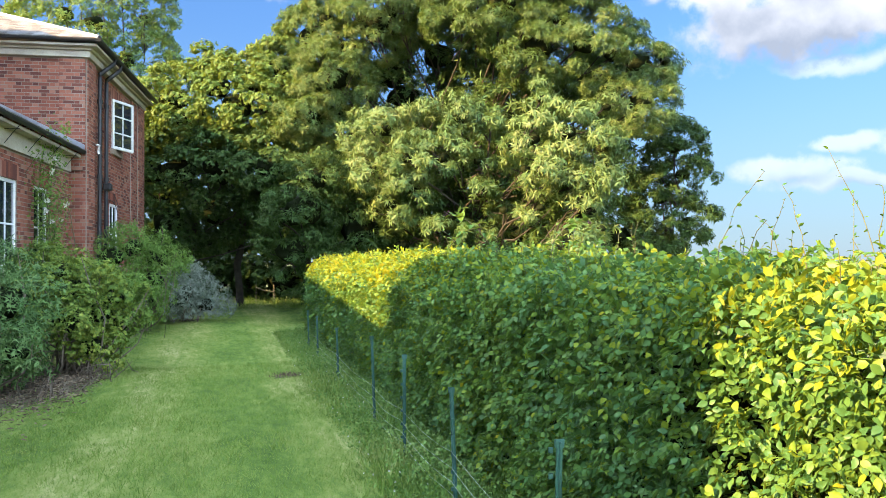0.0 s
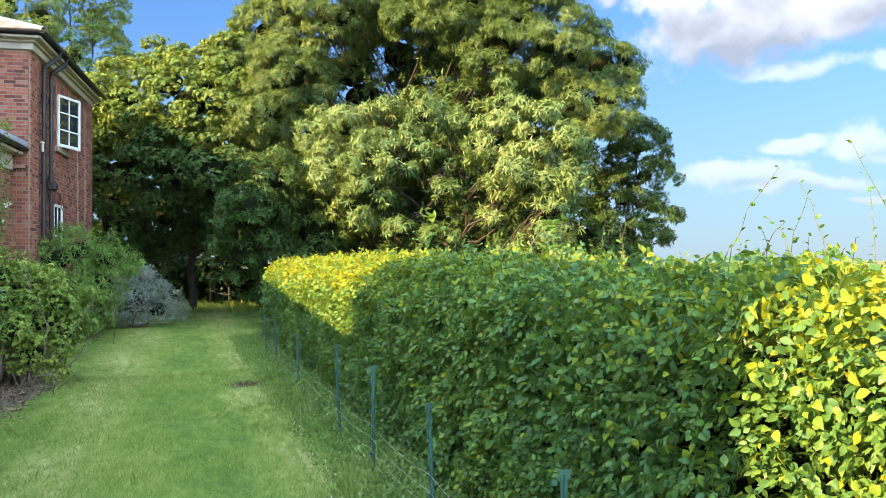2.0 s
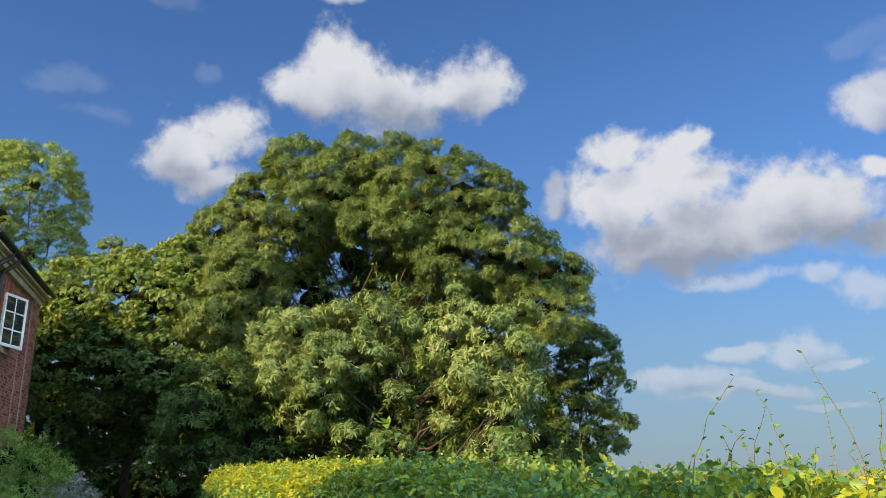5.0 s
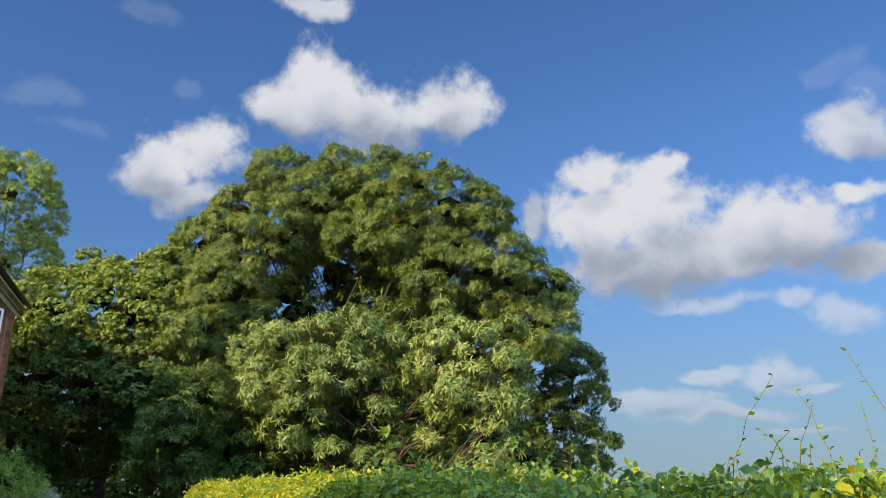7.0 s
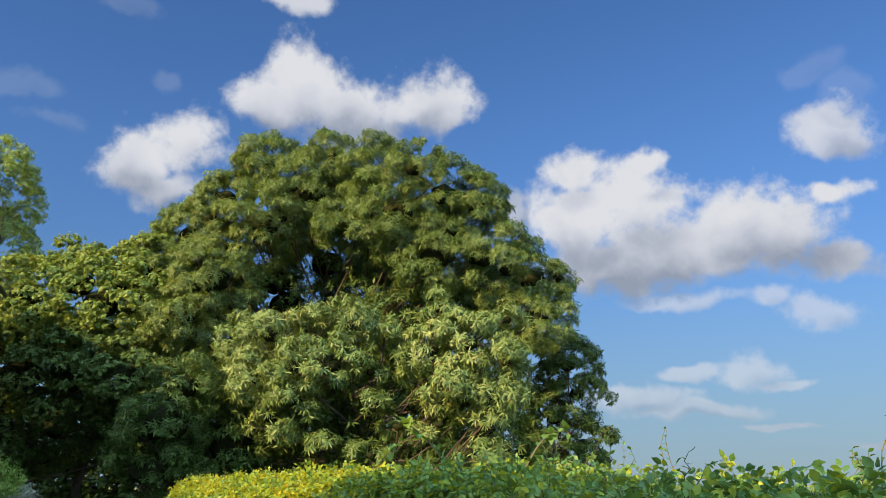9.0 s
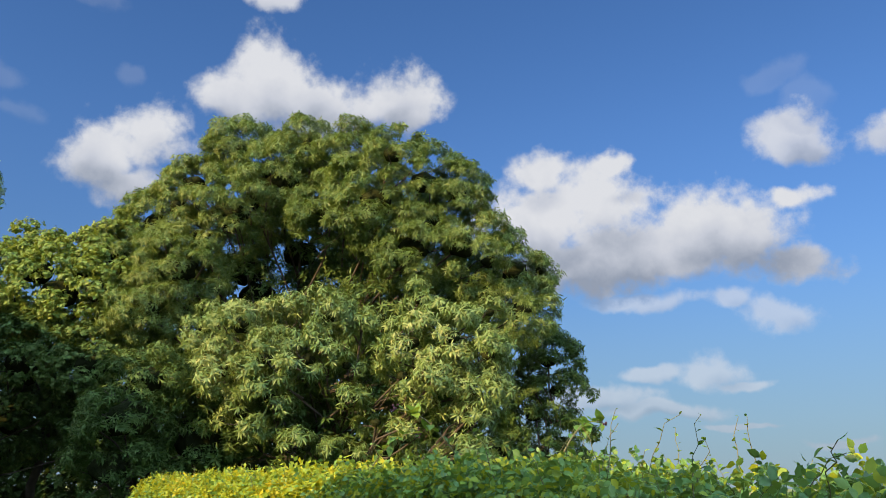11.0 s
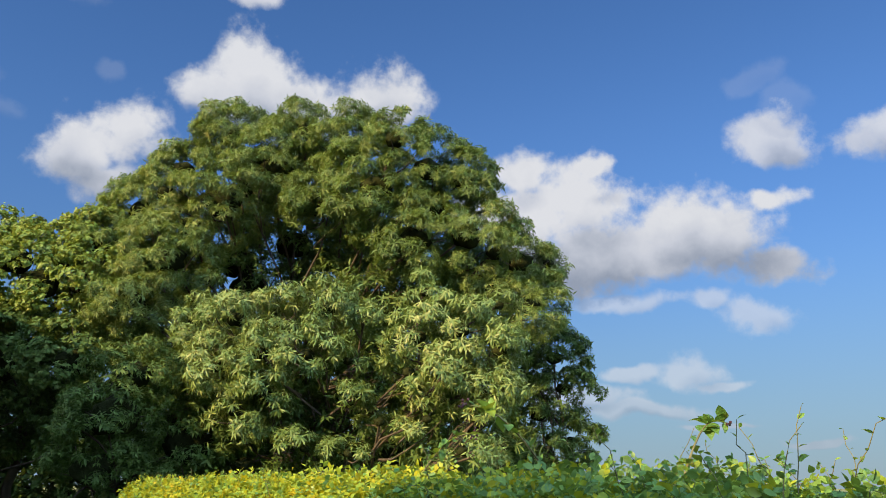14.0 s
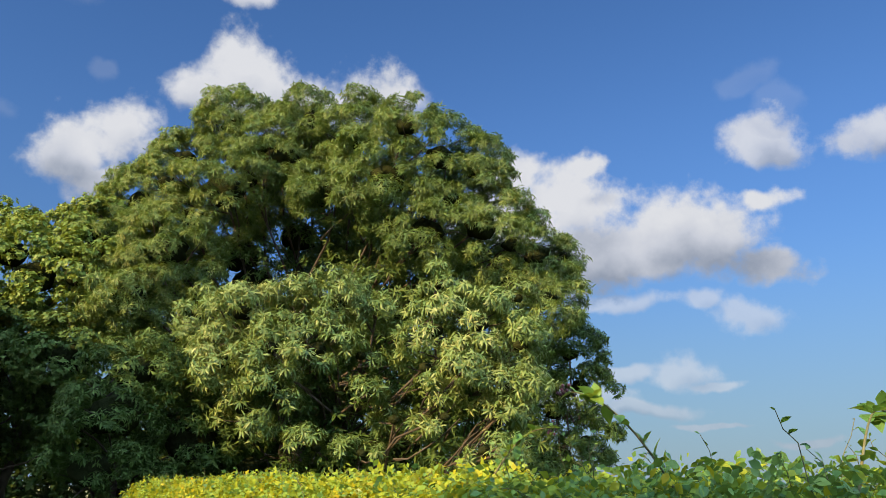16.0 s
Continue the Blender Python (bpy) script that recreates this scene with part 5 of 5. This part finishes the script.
def climber():
    s = thing("climbing_rose", "climbing rose with pale blooms trained up the brick wing", "climber", HOUSE, HOUSE_TURN)
    runs = []
    for y, z, lean_ in ((-1.6, 3.9, 0.5), (-2.1, 4.15, -0.2), (-2.7, 3.6, 0.1), (-1.2, 3.0, -0.2), (-2.4, 3.0, 0.6), (-1.8, 2.4, 0.1)):
        p0 = np.array([WING_X + 0.12, -2.0 + rng.normal() * 0.15, 0.0])
        p1 = np.array([WING_X + 0.22, y, z])
        runs.append((p0, p1))
        hang("stem", tri_mesh("stem", *branch(p0, p1, 0.016, 0.006, 0.08, 8)), M_STEM, s)
    n = 2600
    k = rng.integers(0, len(runs), n)
    t = rng.uniform(0.45, 1.02, n)[:, None]
    a, b = np.array([r[0] for r in runs])[k], np.array([r[1] for r in runs])[k]
    p = a + (b - a) * t + rng.normal(size=(n, 3)) * np.array([0.10, 0.20, 0.15])
    p[:, 0] = np.maximum(p[:, 0], WING_X + 0.05)
    blades("foliage", ROUND, p, unit(rng.normal(size=(n, 3)) + np.array([0.6, 0, -0.3])), np.array([1.0, 0, 0.6]) + rng.normal(size=(n, 3)) * 0.4, rng.uniform(0.035, 0.075, n), M_SHRUB, s)
    for _ in range(9):
        c = np.array([WING_X + 0.3, rng.uniform(-2.6, -1.1), rng.uniform(2.2, 3.7)])
        d = ball(16)
        blades("bloom", ROUND, c + d * 0.01, d + np.array([0.6, 0, 0.2]), rng.normal(size=(16, 3)), np.full(16, 0.05), M_PETAL, s, "pale rose bloom")
    n = 40
    blades("young_shoot", ROUND, np.array([WING_X + 0.3, -1.35, 4.25]) + rng.normal(size=(n, 3)) * np.array([0.06, 0.10, 0.10]), ball(n), ball(n), rng.uniform(0.05, 0.09, n), M_GOLD, s, "yellow young leaves")
    return s


climber()


def spires(at, n):
    s = thing("flower_spires", "faded grey-purple flower spires in the border", "plant", at)
    for _ in range(n):
        x, y = rng.normal(size=2) * np.array([0.35, 0.5])
        h = rng.uniform(0.6, 1.0)
        g = hang("stalk", tri_mesh("stalk", *tube([(x, y, 0), (x + rng.normal() * 0.03, y, h * 0.6), (x + rng.normal() * 0.06, y, h)], [0.006, 0.005, 0.003], 5)), M_STEM, s)
        m = 40
        z = rng.uniform(h * 0.55, h, m)
        blades("floret", ROUND, np.stack([np.full(m, x), np.full(m, y), z], 1), ball(m) + np.array([0, 0, 0.3]), ball(m), np.full(m, 0.03), M_SILVER, g)
    return s


spires((-2.95, 7.0, 0), 8)


# dry stems and litter under the shrubs
def litter(at, n, spread):
    s = thing("dry_stems", "tangle of bare dry stems at the shrub's foot", "twigs", at)
    for _ in range(n):
        a = rng.normal(size=3) * np.array([spread, spread * 1.4, 0])
        b = a + rng.normal(size=3) * np.array([0.13, 0.16, 0.05]) + np.array([0.03, -0.05, rng.uniform(0.03, 0.3)])
        a[2], b[2] = 0.01, max(b[2], 0.03)
        hang("stem", tri_mesh("stem", *branch(a, b, 0.009, 0.004, 0.2, 5)), M_TWIG, s)
    return s


litter((-2.85, -0.9, 0), 34, 0.2)
litter((-2.5, 0.6, 0), 30, 0.16)
def ragged(cx, cy, rx, ry, lift, seed, wild=0.25, n=90, cut=None):
    """A patch of bare ground with an uneven rim that dips under the turf."""
    bm = bmesh.new()
    rings = []
    for k, f in ((0, 0.35), (1, 0.7), (2, 1.0)):
        row = []
        for i in range(n):
            a = i / n * math.tau
            q = 1 + wild * noise.noise((2.2 * math.cos(a), 2.2 * math.sin(a), seed)) + 0.6 * wild * noise.noise((9 * math.cos(a), 9 * math.sin(a), seed))
            x, y = cx + rx * f * q * math.cos(a), cy + ry * f * q * math.sin(a)
            row.append(bm.verts.new((x, y, lawn_height(x, y) + lift * (1.0, 0.9, -0.4)[k] + (k < 2) * 0.02 * noise.noise((x * 5, y * 5, 0)) * (rx > 0.3))))
        rings.append(row)
    for u, v in zip(rings, rings[1:]):
        for i in range(n):
            j = (i + 1) % n
            bm.faces.new((u[i], v[i], v[j], u[j]))
    bm.faces.new(rings[0])
    return bm


tagged(part("flower_bed", ragged(-3.45, 0.1, 1.0, 2.2, 0.03, 3.0, 0.3), M_SOIL), "bare dry soil of the border under the shrubs", "soil", kind="structure")
tagged(part("bare_patch", ragged(0.0, 0.0, 0.17, 0.11, 0.014, 9.0, 1.0, 40), M_SOIL), "small bare earthy patch in the lawn", "soil", kind="structure")


def debris(n):
    """Dead leaves and short bits of stem lying about the border."""
    p = np.stack([-3.0 + 0.34 * rng.normal(size=n), 0.0 + 1.1 * rng.normal(size=n), np.zeros(n)], 1)
    p = p[p[:, 0] < -2.35]
    n = len(p)
    p[:, 2] = [lawn_height(a, b) + 0.028 for a, b in p[:, :2]]
    p[:, 2] += rng.exponential(0.018, n)
    way_ = rng.normal(size=(n, 3)) * np.array([1, 1, 0.25])
    tagged(blades("dead_leaves", SLIM, p, way_, np.array([0, 0, 1.0]) + rng.normal(size=(n, 3)) * 0.6, rng.uniform(0.03, 0.09, n), M_LITTER, None), "brown dead leaves and bits of stem under the shrubs", "leaf litter", kind="stuff")


debris(5000)
n = 500
p = rng.normal(size=(n, 3)) * np.array([0.10, 0.06, 0])
p[:, 2] = lawn_height(0, 0) + 0.005
tagged(blades("withered_grass", BLADE, p, np.array([0, 0, 0.7]) + rng.normal(size=(n, 3)) * 0.6, rng.normal(size=(n, 3)), rng.uniform(0.03, 0.08, n), M_LITTER, None), "withered brown grass round the bare patch", "grass", kind="stuff")


n = 50
c = np.stack([rng.uniform(0.12, 0.6, n), rng.uniform(-9.0, 4.0, n), rng.uniform(0.07, 0.14, n)], 1)
k = np.repeat(np.arange(n), 10)
tagged(blades("clover_heads", KITE, c[k], ball(len(k)), ball(len(k)), np.full(len(k), 0.010), M_PETAL, None), "tiny white clover heads in the rough strip", "flowers", kind="stuff")


# far end of the lawn: stakes and a rail
def stakes():
    s = thing("wooden_barrier", "weathered wooden stakes with a sagging rail", "fence", (0.0, 19.0, 0.12))
    for x, h in ((-0.75, 0.70), (-0.45, 0.5), (0.25, 0.7), (0.9, 0.65)):
        part("stake", bevelled(x - 0.014, x + 0.014, -0.014, 0.014, 0, h, 0.004), M_WOOD, s)
    hang("rail", tri_mesh("rail", *tube([(0.25, -0.04, 0.55), (0.6, -0.04, 0.42), (0.9, -0.04, 0.40)], [0.015] * 3, 6)), M_WOOD, s)
    hang("rail", tri_mesh("rail", *tube([(-1.2, -0.04, 0.12), (-0.75, -0.04, 0.16), (-0.40, -0.04, 0.14)], [0.025] * 3, 6)), M_WOOD, s)


stakes()
